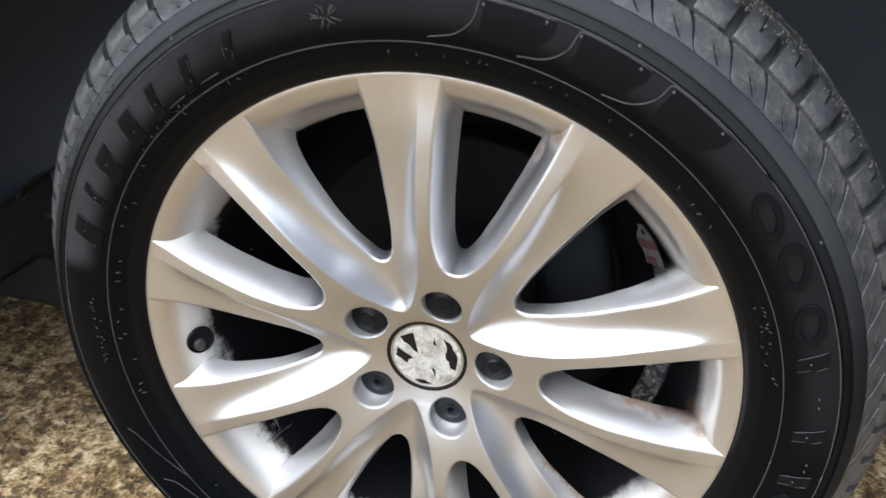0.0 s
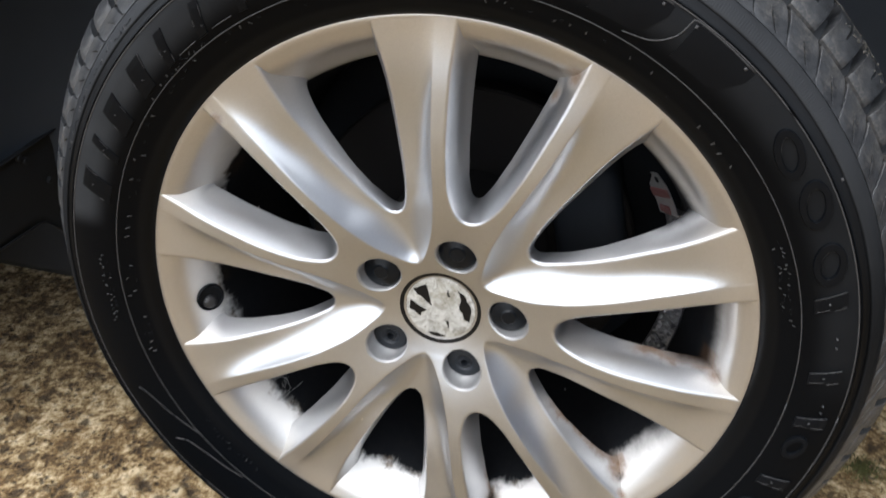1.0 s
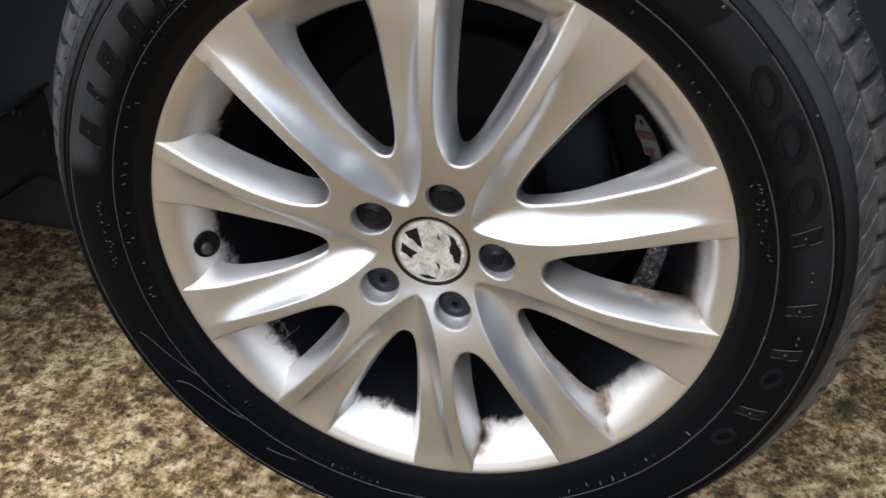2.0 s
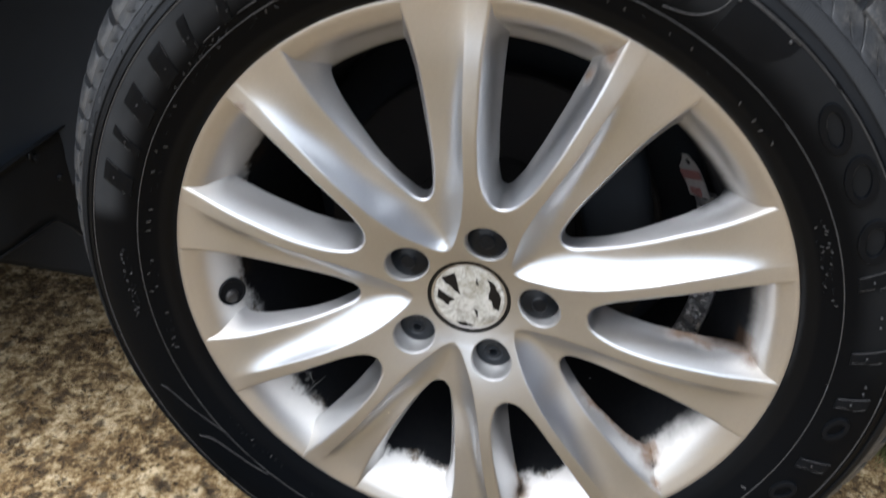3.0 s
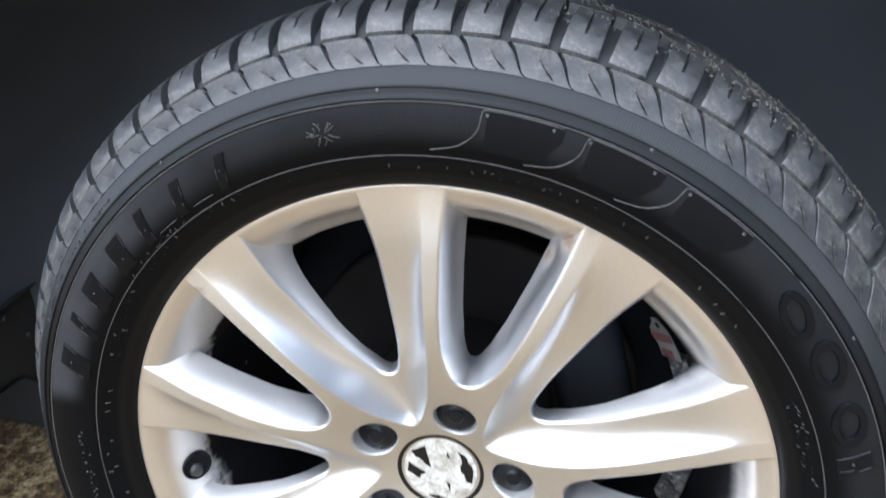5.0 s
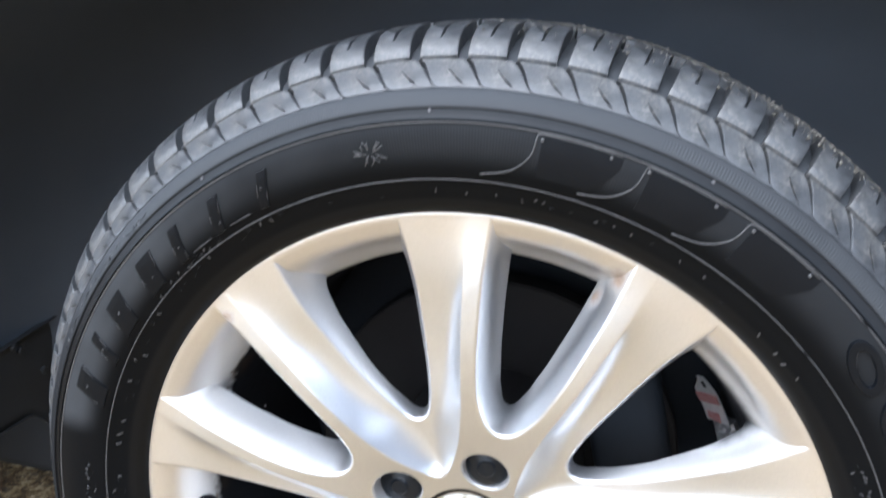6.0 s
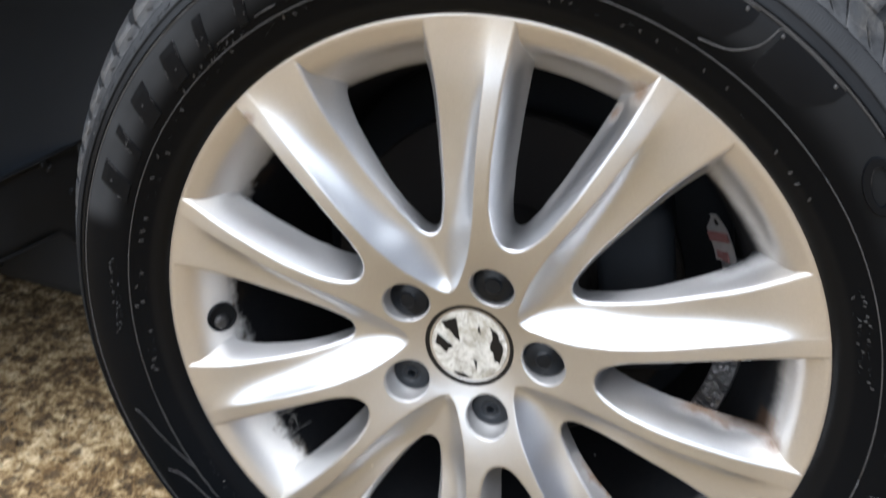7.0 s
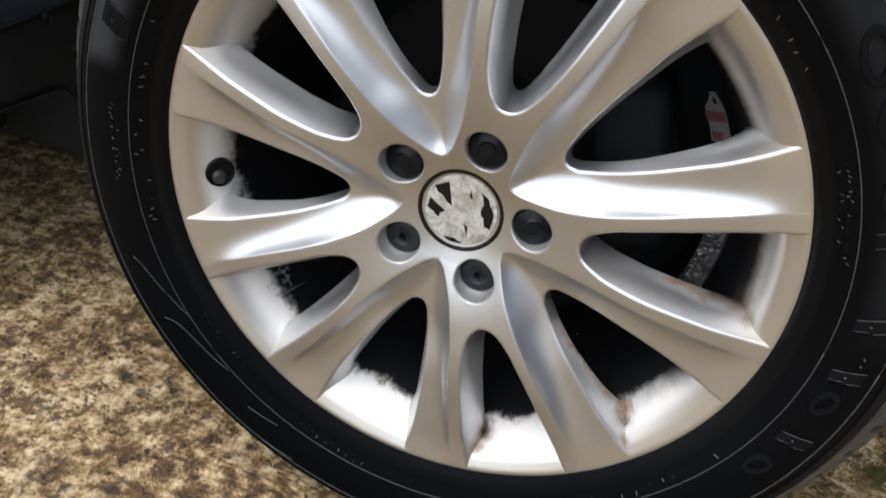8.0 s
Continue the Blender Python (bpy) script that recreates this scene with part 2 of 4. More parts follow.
def make_rubber(name, sidewall):
    m, n, l, b = material(name, (0.02, 0.02, 0.021), 0.5)
    b.inputs["Specular IOR Level"].default_value = 0.07 if sidewall else 0.46
    v = coords(n)
    fine = noise_tex(n, l, v, 220, 4)
    blotch = noise_tex(n, l, v, 18, 5)
    if sidewall:
        x, y, z = split(n, l, v)
        r = math_node(n, l, "SQRT", math_node(n, l, "ADD", math_node(n, l, "MULTIPLY", x, x), math_node(n, l, "MULTIPLY", z, z)))
        ang = math_node(n, l, "ARCTAN2", z, x)
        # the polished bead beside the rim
        # reflection is cut towards the tyre's foot to stand in for shade
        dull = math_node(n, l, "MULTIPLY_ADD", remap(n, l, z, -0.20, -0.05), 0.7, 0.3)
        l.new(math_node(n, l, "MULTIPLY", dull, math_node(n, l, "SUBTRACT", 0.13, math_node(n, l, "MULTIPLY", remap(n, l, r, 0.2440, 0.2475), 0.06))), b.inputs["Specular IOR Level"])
        # the finely ribbed fields behind the raised bars
        band = math_node(n, l, "MULTIPLY", remap(n, l, r, 0.2630, 0.2790), math_node(n, l, "SUBTRACT", 1.0, remap(n, l, r, 0.2905, 0.2915)))
        left = math_node(n, l, "MULTIPLY", remap(n, l, ang, radians(104), radians(142)), math_node(n, l, "SUBTRACT", 1.0, remap(n, l, ang, radians(166), radians(170))))
        right = math_node(n, l, "MULTIPLY", remap(n, l, ang, radians(0), radians(12)), math_node(n, l, "SUBTRACT", 1.0, remap(n, l, ang, radians(46), radians(52))))
        upper = remap(n, l, z, 0.06, 0.24)  # skylight on the tyre's top is put into the colour
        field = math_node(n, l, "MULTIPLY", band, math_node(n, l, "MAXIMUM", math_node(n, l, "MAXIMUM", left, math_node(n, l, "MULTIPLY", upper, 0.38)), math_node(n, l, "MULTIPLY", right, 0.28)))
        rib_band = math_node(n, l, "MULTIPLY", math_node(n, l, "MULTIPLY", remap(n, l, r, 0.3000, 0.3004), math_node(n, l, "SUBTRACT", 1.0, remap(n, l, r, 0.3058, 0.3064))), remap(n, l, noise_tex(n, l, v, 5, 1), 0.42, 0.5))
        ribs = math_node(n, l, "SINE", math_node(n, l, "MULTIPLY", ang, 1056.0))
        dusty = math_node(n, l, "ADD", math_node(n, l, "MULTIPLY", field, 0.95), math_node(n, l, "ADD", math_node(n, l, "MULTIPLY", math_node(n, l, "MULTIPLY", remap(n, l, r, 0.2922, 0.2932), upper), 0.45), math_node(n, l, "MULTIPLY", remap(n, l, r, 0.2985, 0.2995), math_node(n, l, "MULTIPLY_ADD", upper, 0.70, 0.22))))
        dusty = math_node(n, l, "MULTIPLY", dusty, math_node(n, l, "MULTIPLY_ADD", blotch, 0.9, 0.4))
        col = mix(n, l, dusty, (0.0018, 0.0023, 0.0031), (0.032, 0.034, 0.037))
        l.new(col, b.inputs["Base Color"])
        l.new(math_node(n, l, "ADD", math_node(n, l, "MULTIPLY_ADD", blotch, 0.22, 0.27), math_node(n, l, "ADD", math_node(n, l, "MULTIPLY", field, 0.15), math_node(n, l, "MULTIPLY_ADD", math_node(n, l, "SUBTRACT", 1.0, remap(n, l, z, -0.20, -0.05)), 0.2, math_node(n, l, "MULTIPLY", remap(n, l, r, 0.2982, 0.2992), 0.22)))), b.inputs["Roughness"])
        h = math_node(n, l, "ADD", math_node(n, l, "MULTIPLY", fine, 0.35), math_node(n, l, "MULTIPLY", math_node(n, l, "MULTIPLY", ribs, math_node(n, l, "MAXIMUM", math_node(n, l, "MULTIPLY", field, 0.4), math_node(n, l, "MULTIPLY", rib_band, 0.5))), 0.6))
        bump(n, l, b, h, 0.35, 0.0006)
    else:
        wet = noise_tex(n, l, v, 70, 9, 0.72)
        speck = noise_tex(n, l, v, 520, 4, 0.7)
        col = mix(n, l, ramp(n, l, wet, [(0.36, 0.0), (0.66, 1.0)]), (0.011, 0.012, 0.0135), (0.050, 0.053, 0.058))
        # dried mud in patches, and pale scuffs
        mud = math_node(n, l, "MULTIPLY", ramp(n, l, noise_tex(n, l, v, 26, 6, 0.7), [(0.50, 0.0), (0.64, 0.75)]), ramp(n, l, speck, [(0.40, 0.0), (0.62, 1.0)]))
        col = mix(n, l, mud, col, (0.11, 0.105, 0.097))
        col = mix(n, l, ramp(n, l, speck, [(0.64, 0.0), (0.74, 0.6)]), col, (0.13, 0.13, 0.127))
        l.new(col, b.inputs["Base Color"])
        l.new(ramp(n, l, wet, [(0.36, 0.30), (0.66, 0.52)]), b.inputs["Roughness"])
        bump(n, l, b, math_node(n, l, "ADD", math_node(n, l, "MULTIPLY", speck, 0.7), math_node(n, l, "MULTIPLY", wet, 0.9)), 0.45, 0.0010)
    return m


def make_concrete():
    m, n, l, b = material("weathered_concrete", (0.3, 0.22, 0.12), 0.9)
    v = coords(n)
    big = noise_tex(n, l, v, 7.0, 5, 0.6)
    mid = noise_tex(n, l, v, 46, 12, 0.80)
    small = noise_tex(n, l, v, 190, 8, 0.78)
    tone = math_node(n, l, "ADD", math_node(n, l, "MULTIPLY", mid, 0.62), math_node(n, l, "ADD", math_node(n, l, "MULTIPLY", small, 0.28), math_node(n, l, "MULTIPLY", big, 0.20)))
    col = ramp(n, l, tone, [(0.45, (0.024, 0.0148, 0.006)), (0.492, (0.073, 0.0435, 0.0155)), (0.530, (0.190, 0.122, 0.048)), (0.566, (0.43, 0.315, 0.155)), (0.615, (0.74, 0.61, 0.39))])
    # ochre patches
    col = mix(n, l, ramp(n, l, noise_tex(n, l, v, 15, 6, 0.65), [(0.46, 0.0), (0.68, 0.65)]), col, (0.20, 0.115, 0.035))
    # pits between the stones, in two sizes
    warp = n.new("ShaderNodeVectorMath")
    warp.operation = "ADD"
    wob = n.new("ShaderNodeTexNoise")
    wob.inputs["Scale"].default_value, wob.inputs["Detail"].default_value = 110, 4
    sc = n.new("ShaderNodeVectorMath")
    sc.operation = "SCALE"
    sc.inputs["Scale"].default_value = 0.014
    l.new(v, wob.inputs["Vector"])
    l.new(wob.outputs["Color"], sc.inputs[0])
    l.new(v, warp.inputs[0])
    l.new(sc.outputs[0], warp.inputs[1])
    lichen = math_node(n, l, "ADD", math_node(n, l, "MULTIPLY", noise_tex(n, l, v, 30, 11, 0.78), 0.8), math_node(n, l, "MULTIPLY", small, 0.2))
    col = mix(n, l, ramp(n, l, lichen, [(0.535, 0.0), (0.565, 0.80)]), col, (0.050, 0.033, 0.015))
    hole = None
    for scale, lo, hi, gate in ((44, 0.22, 0.40, 0.50), (120, 0.24, 0.42, 0.50)):
        pits = n.new("ShaderNodeTexVoronoi")
        pits.inputs["Scale"].default_value = scale
        l.new(warp.outputs[0], pits.inputs["Vector"])
        one = math_node(n, l, "MULTIPLY", ramp(n, l, pits.outputs["Distance"], [(lo, 1.0), (hi, 0.0)]),
                        ramp(n, l, noise_tex(n, l, v, scale * 0.35, 3), [(gate, 0.0), (gate + 0.06, 1.0)]))
        hole = one if hole is None else math_node(n, l, "MAXIMUM", hole, one)
    col = mix(n, l, math_node(n, l, "MULTIPLY", hole, 0.80), col, (0.026, 0.016, 0.007))
    l.new(col, b.inputs["Base Color"])
    h = math_node(n, l, "SUBTRACT", math_node(n, l, "ADD", math_node(n, l, "MULTIPLY", small, 0.6), mid), math_node(n, l, "MULTIPLY", hole, 0.8))
    bump(n, l, b, h, 0.8, 0.005)
    return m


def make_plain(name, a, c, rough, metal=0.0, scale=40, depth=0.0003, spec=0.5):
    m, n, l, b = material(name, a, rough, metal)
    b.inputs["Specular IOR Level"].default_value = spec
    v = coords(n)
    f = noise_tex(n, l, v, scale, 6)
    l.new(mix(n, l, f, a, c), b.inputs["Base Color"])
    l.new(math_node(n, l, "MULTIPLY_ADD", f, 0.2, rough - 0.1), b.inputs["Roughness"])
    bump(n, l, b, noise_tex(n, l, v, scale * 8, 3), 0.3, depth)
    return m


def make_foil():
    m, n, l, b = material("flaking_chrome_foil", (0.6, 0.6, 0.55), 0.45, 0.2)
    v = coords(n)
    f = noise_tex(n, l, v, 110, 8, 0.74, 0.8)
    g = noise_tex(n, l, v, 420, 4, 0.7)
    h = noise_tex(n, l, v, 55, 4, 0.6, 0.5)
    col = ramp(n, l, f, [(0.30, (0.13, 0.12, 0.10)), (0.43, (0.33, 0.325, 0.30)), (0.54, (0.50, 0.50, 0.475)), (0.72, (0.66, 0.66, 0.64))])
    col = mix(n, l, ramp(n, l, h, [(0.50, 0.0), (0.66, 0.7)]), col, (0.24, 0.225, 0.17))
    l.new(mix(n, l, ramp(n, l, g, [(0.58, 0.0), (0.68, 0.7)]), col, (0.12, 0.10, 0.06)), b.inputs["Base Color"])
    bump(n, l, b, f, 0.9, 0.0012)
    return m


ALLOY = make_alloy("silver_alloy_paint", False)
# the barrel's copy of the alloy has skylight painted into its lower half
BARREL = make_alloy("dusty_brightened_alloy_barrel", True)
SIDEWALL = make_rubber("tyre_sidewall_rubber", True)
TREAD = make_rubber("dusty_tread_rubber", False)
RAISED = make_plain("raised_black_rubber", (0.0028, 0.0034, 0.0045), (0.005, 0.0058, 0.0072), 0.34, spec=0.09)
# paler than the other rubber, so glints on raised edges are in the colour
LINE = make_plain("pale_rubber_edge", (0.030, 0.030, 0.032), (0.065, 0.065, 0.066), 0.45, spec=0.35)
CONCRETE = make_concrete()
LINER = make_plain("black_liner_plastic", (0.031, 0.037, 0.048), (0.050, 0.060, 0.077), 0.42, 0.0, 12, spec=0.7)
GUARD = make_plain("dusty_guard_plastic", (0.007, 0.0078, 0.009), (0.019, 0.0205, 0.023), 0.62, 0.0, 22, spec=0.3)
PAINT = make_plain("black_car_paint", (0.012, 0.013, 0.016), (0.016, 0.017, 0.02), 0.2)
GLOSS = make_plain("gloss_black_plastic", (0.004, 0.004, 0.0045), (0.008, 0.008, 0.008), 0.3, spec=0.2)
BOLT = make_plain("dark_bolt_steel", (0.002, 0.003, 0.0045), (0.005, 0.007, 0.010), 0.30, 0.0, 120, spec=0.2)
BARE = make_plain("bare_bolt_steel", (0.007, 0.009, 0.012), (0.022, 0.026, 0.032), 0.45, 0.0, 120, spec=0.3)
RUBBER = make_plain("valve_rubber", (0.012, 0.012, 0.013), (0.03, 0.03, 0.031), 0.5)
FOIL = make_foil()
# near-black colours put the dark behind the spokes into the brake parts
DISC = make_plain("darkened_rusty_disc", (0.004, 0.0042, 0.005), (0.012, 0.0105, 0.010), 0.75, 0.0, 30, spec=0.2)
NEAR_BLACK = make_plain("near_black_matt", (0.006, 0.008, 0.011), (0.014, 0.017, 0.022), 0.7, spec=0.2)
LEAD = make_plain("crinkled_zinc_weight", (0.05, 0.05, 0.053), (0.40, 0.40, 0.41), 0.38, 0.7, 260, 0.001)
WHITE = make_plain("white_sticker", (0.42, 0.42, 0.42), (0.78, 0.78, 0.77), 0.34, 0.75, 240)
RED = make_plain("red_sticker", (0.34, 0.085, 0.085), (0.52, 0.33, 0.32), 0.38, 0.7, 240)
WEB = make_plain("cobweb_silk", (0.22, 0.22, 0.215), (0.5, 0.5, 0.48), 0.6)

POCKET = make_plain("dull_pocket_alloy", (0.26, 0.262, 0.265), (0.42, 0.42, 0.42), 0.45, 0.6, 60)
GRIT = make_plain("pale_grit", (0.016, 0.015, 0.012), (0.12, 0.112, 0.096), 0.85, 0.0, 220)
MOSS = make_plain("moss_green", (0.05, 0.055, 0.015), (0.13, 0.13, 0.04), 0.8, 0.0, 200)


# ---- mesh helpers ----
def mesh_of(name, verts, faces, mat, smooth=True):
    me = bpy.data.meshes.new(name)
    me.from_pydata([tuple(map(float, v)) for v in verts], [], faces)
    me.materials.append(mat)
    if smooth:
        me.shade_smooth()
    me.update()
    return me


def part(name, me, parent, label=""):
    ob = new(name, me)
    ob.parent = parent
    return tagged(ob, label)


def polar(r, a, y):
    return (r * math.cos(radians(a)), y, r * math.sin(radians(a)))


def lathe(name, profile, mat, segments=180, a0=0.0, a1=360.0, sharp=40):
    """Turn a profile of (y, r) about the y axis."""
    full = abs(a1 - a0 - 360) < 1e-6
    cols = segments if full else segments + 1
    verts = [polar(r, a0 + (a1 - a0) * i / segments, y) for i in range(cols) for y, r in profile]
    k = len(profile)
    faces = [(i * k + j, i * k + j + 1, (i + 1) % cols * k + j + 1, (i + 1) % cols * k + j)
             for i in range(segments) for j in range(k - 1)]
    me = mesh_of(name, verts, faces, mat)
    me.set_sharp_from_angle(angle=radians(sharp))
    return me


def tube(name, points, radius, mat, sides=6):
    """A thin round strand through the points."""
    verts, faces = [], []
    pts = [Vector(p) for p in points]
    for i, p in enumerate(pts):
        d = (pts[min(i + 1, len(pts) - 1)] - pts[max(i - 1, 0)]).normalized()
        u = d.orthogonal().normalized()
        w = d.cross(u)
        verts += [p + radius * (math.cos(TAU * s / sides) * u + math.sin(TAU * s / sides) * w) for s in range(sides)]
    for i in range(len(pts) - 1):
        for s in range(sides):
            faces.append((i * sides + s, i * sides + (s + 1) % sides, (i + 1) * sides + (s + 1) % sides, (i + 1) * sides + s))
    faces += [tuple(range(sides))[::-1], tuple((len(pts) - 1) * sides + s for s in range(sides))]
    return mesh_of(name, verts, faces, mat)


def box_mesh(name, size, mat, bevel=0.003, segments=2):
    bm = bmesh.new()
    bmesh.ops.create_cube(bm, size=1.0)
    bmesh.ops.scale(bm, vec=size, verts=bm.verts)
    bmesh.ops.bevel(bm, geom=list(bm.edges), offset=bevel, segments=segments, affect="EDGES", profile=0.5)
    me = bpy.data.meshes.new(name)
    bm.to_mesh(me)
    bm.free()
    me.materials.append(mat)
    me.shade_smooth()
    me.set_sharp_from_angle(angle=radians(50))
    return me


# ---- ground ----
def build_ground():
    near = np.arange(-1.0, 1.0001, 0.012)
    far = np.array([1.1, 1.3, 1.7, 2.5, 4, 7, 13, 30, 80, 250, 900])
    xs = np.concatenate([-far[::-1], near, far])
    k = len(xs)
    verts = []
    for y in xs:
        for x in xs:
            h = 0.0
            if abs(x) < 1.05 and abs(y) < 1.05:
                h = 0.0016 * noise.noise((x * 14, y * 14, 0.3)) + 0.0014 * noise.noise((x * 45, y * 45, 2.0)) - 0.0018
            verts.append((x, y, h))
    faces = [(j * k + i, j * k + i + 1, (j + 1) * k + i + 1, (j + 1) * k + i) for j in range(k - 1) for i in range(k - 1)]
    tagged(new("ground", mesh_of("ground", verts, faces, CONCRETE)), "tan weathered concrete with dark lichen blotches and pits", "ground", kind="structure")


build_ground()


# ---- the car round the wheel ----
def build_car():
    car = tagged(new("car"), "black car body with plastic wheel arch, standing on concrete", "car")
    car.location = (0, 0, 0)
    # arch liner: a thick half drum, closed at its inner end
    prof = [(0.02, 0.496), (0.05, 0.500), (0.10, 0.502), (0.15, 0.500), (0.20, 0.490), (0.25, 0.468), (0.29, 0.432), (0.32, 0.385), (0.338, 0.32), (0.347, 0.24), (0.35, 0.05)]
    back = [(0.36, 0.05), (0.358, 0.26), (0.340, 0.37), (0.30, 0.452), (0.24, 0.497), (0.15, 0.512), (0.03, 0.510), (0.02, 0.504), (0.02, 0.496)]
    me = lathe("wheel_arch_liner", prof + back, LINER, 120, -10, 186)
    part("wheel_arch_liner", me, car, "matt black plastic arch liner").location = (0, 0, HUB)

    # side skin with the arch cut out of it
    verts, faces = [], []
    steps = 64
    for i in range(steps + 1):
        a = 2 + 170 * i / steps
        c, s = math.cos(radians(a)), math.sin(radians(a))
        out = min(0.78 / max(abs(s), 1e-6), (0.85 if c > 0 else 3.2) / max(abs(c), 1e-6))
        for r, y in ((0.486, 0.030), (0.486, 0.002), (0.4885, -0.002), (0.493, -0.003), (0.53, -0.001), (0.55, 0.004), (min(out, 0.62), 0.002), (out, 0.03)):
            verts.append((r * c, y, r * s))
    for i in range(steps):
        for j in range(7):
            faces.append((i * 8 + j, i * 8 + j + 1, (i + 1) * 8 + j + 1, (i + 1) * 8 + j))
    me = mesh_of("wing", verts, faces, PAINT)
    me.set_sharp_from_angle(angle=radians(35))
    part("wing", me, car, "black painted wing with rolled arch lip").location = (0, 0, HUB)

    # unseen bulk of the car, added to block the sky behind the wheel
    part("upper_body", box_mesh("upper_body", (4.05, 1.7, 0.36), PAINT, 0.06, 3), car).location = (-1.17, 0.92, 1.26)
    # underbody and sill reach low and forward to shade the ground
    part("underbody", box_mesh("underbody", (2.85, 1.50, 0.17), NEAR_BLACK, 0.02), car, "black underbody").location = (-1.9, 0.975, 0.215)
    part("sill", box_mesh("sill", (2.5, 0.65, 0.30), NEAR_BLACK, 0.03, 3), car, "grey-black plastic sill").location = (-1.885, 0.355, 0.29)
    # unseen panel, added to keep sky light off the ground by the tyre
    part("shade_panel", box_mesh("shade_panel", (2.5, 0.07, 0.72), PAINT, 0.02, 3), car, "unseen black panel added to shade the ground").location = (-1.83, 0.03, 0.50)
    part("bumper_underside", box_mesh("bumper_underside", (0.34, 1.4, 0.16), LINER, 0.03), car).location = (0.68, 1.0, 0.44)
    # unseen too, closes the far side against the sky
    part("far_side_skin", box_mesh("far_side_skin", (4.0, 0.05, 1.0), PAINT, 0.02), car).location = (-1.17, 1.76, 0.72)

    # dusty splash guard at the foot of the liner, with a raised seam and a cut-away corner
    def guard(y, z, inward=0.0):
        return (-math.sqrt(0.489 ** 2 - (z - HUB) ** 2) + inward, y, z)

    ys = np.linspace(0.03, 0.31, 29)
    top = [0.340 + 0.10 * (y - 0.10) for y in ys]
    foot = [0.262 - 0.080 * min(max((y - 0.155) / 0.055, 0.0), 1.0) ** 1.5 for y in ys]
    rows, verts, faces = 9, [], []
    for layer in (0.0, -0.004):
        for y, z1, z0 in zip(ys, top, foot):
            for k in range(rows):
                dent = 0.0025 * noise.noise((y * 22, k * 0.5, 3.0))
                verts.append(guard(y, z0 + (z1 - z0) * k / (rows - 1), layer + dent))
    n = len(ys) * rows
    for i in range(len(ys) - 1):
        for k in range(rows - 1):
            a = i * rows + k
            faces += [(a, a + 1, a + rows + 1, a + rows), (n + a, n + a + rows, n + a + rows + 1, n + a + 1)]
        for k in (0, rows - 1):
            a = i * rows + k
            faces.append((a, a + rows, n + a + rows, n + a))
    guard_ob = part("splash_guard", mesh_of("splash_guard", verts, faces, GUARD), car, "dusty grey-black plastic splash guard")
    part("seam", tube("seam", [guard(y, z, 0.002) for y, z in zip(ys, top)], 0.0016, GUARD), guard_ob, "raised seam")
    part("lower_edge", tube("lower_edge", [guard(y, z, 0.001) for y, z in zip(ys, foot)], 0.0014, GUARD), guard_ob, "rolled lower edge")
    for y, z in ((0.150, 0.340), (0.158, 0.334), (0.185, 0.300)):
        part("screw", lathe("screw", [(-0.002, 0.004), (0.001, 0.004), (0.002, 0.003), (0.002, 0.0)], GUARD, 16), guard_ob).matrix_local = Matrix.Translation(guard(y, z, 0.002)) @ Matrix.Rotation(radians(-90), 4, "Z")

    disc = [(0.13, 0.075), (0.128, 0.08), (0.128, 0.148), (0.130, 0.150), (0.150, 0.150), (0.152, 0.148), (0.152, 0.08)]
    part("brake_disc", lathe("brake_disc", disc, DISC, 96), car, "brake disc darkened to near black, faintly rust brown").location = (0, 0, HUB)
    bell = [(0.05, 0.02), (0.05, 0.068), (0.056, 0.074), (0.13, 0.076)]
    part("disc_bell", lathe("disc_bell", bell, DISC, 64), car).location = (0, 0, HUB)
    # dark disc added to stand in for the unlit space behind the brake
    backing = [(0.205, 0.06), (0.200, 0.07), (0.198, 0.180), (0.203, 0.1910), (0.207, 0.1910), (0.206, 0.06)]
    part("dark_backing", lathe("dark_backing", backing, NEAR_BLACK, 72), car, "near-black disc added for the dark behind the brake").location = (0, 0, HUB)
    cal = part("brake_caliper", box_mesh("brake_caliper", (0.06, 0.085, 0.14), NEAR_BLACK, 0.014, 3), car, "black brake caliper")
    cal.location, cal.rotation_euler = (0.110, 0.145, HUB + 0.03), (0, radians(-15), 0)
    return car


build_car()

# ---- the wheel ----
wheel = tagged(new("alloy_wheel_with_tyre"), "silver ten-spoke alloy wheel with black tyre on concrete", "wheel")
wheel.location = (0, 0, HUB)

R_OUT = 0.2340
face_y = pchip([0.028, 0.041, 0.056, 0.070, 0.085, 0.100, 0.125, 0.150, 0.190, 0.215, 0.2265, 0.231, 0.2345],
               [0.0228, 0.0190, 0.0135, 0.0085, 0.0040, 0.0006, -0.0040, -0.0060, -0.0048, -0.0022, -0.0013, -0.0012, -0.0011])
wide_edge = pchip([0.0900, 0.0901, 0.0903, 0.0905, 0.0908, 0.0925, 0.096, 0.102, 0.114, 0.135, 0.165, 0.190, 0.215, 0.2265, 0.236],
                  [0, 0.71, 1.22, 1.58, 2.0, 3.4, 4.9, 6.3, 8.3, 10.1, 11.2, 11.6, 11.3, 11.0, 10.8])
slot_edge = pchip([0.0930, 0.0931, 0.0933, 0.0935, 0.0938, 0.0955, 0.099, 0.105, 0.120, 0.155, 0.190, 0.2265, 0.236],
                  [0, 0.85, 1.47, 1.9, 2.4, 4.2, 6.1, 7.8, 9.8, 10.9, 11.0, 10.55, 10.4])
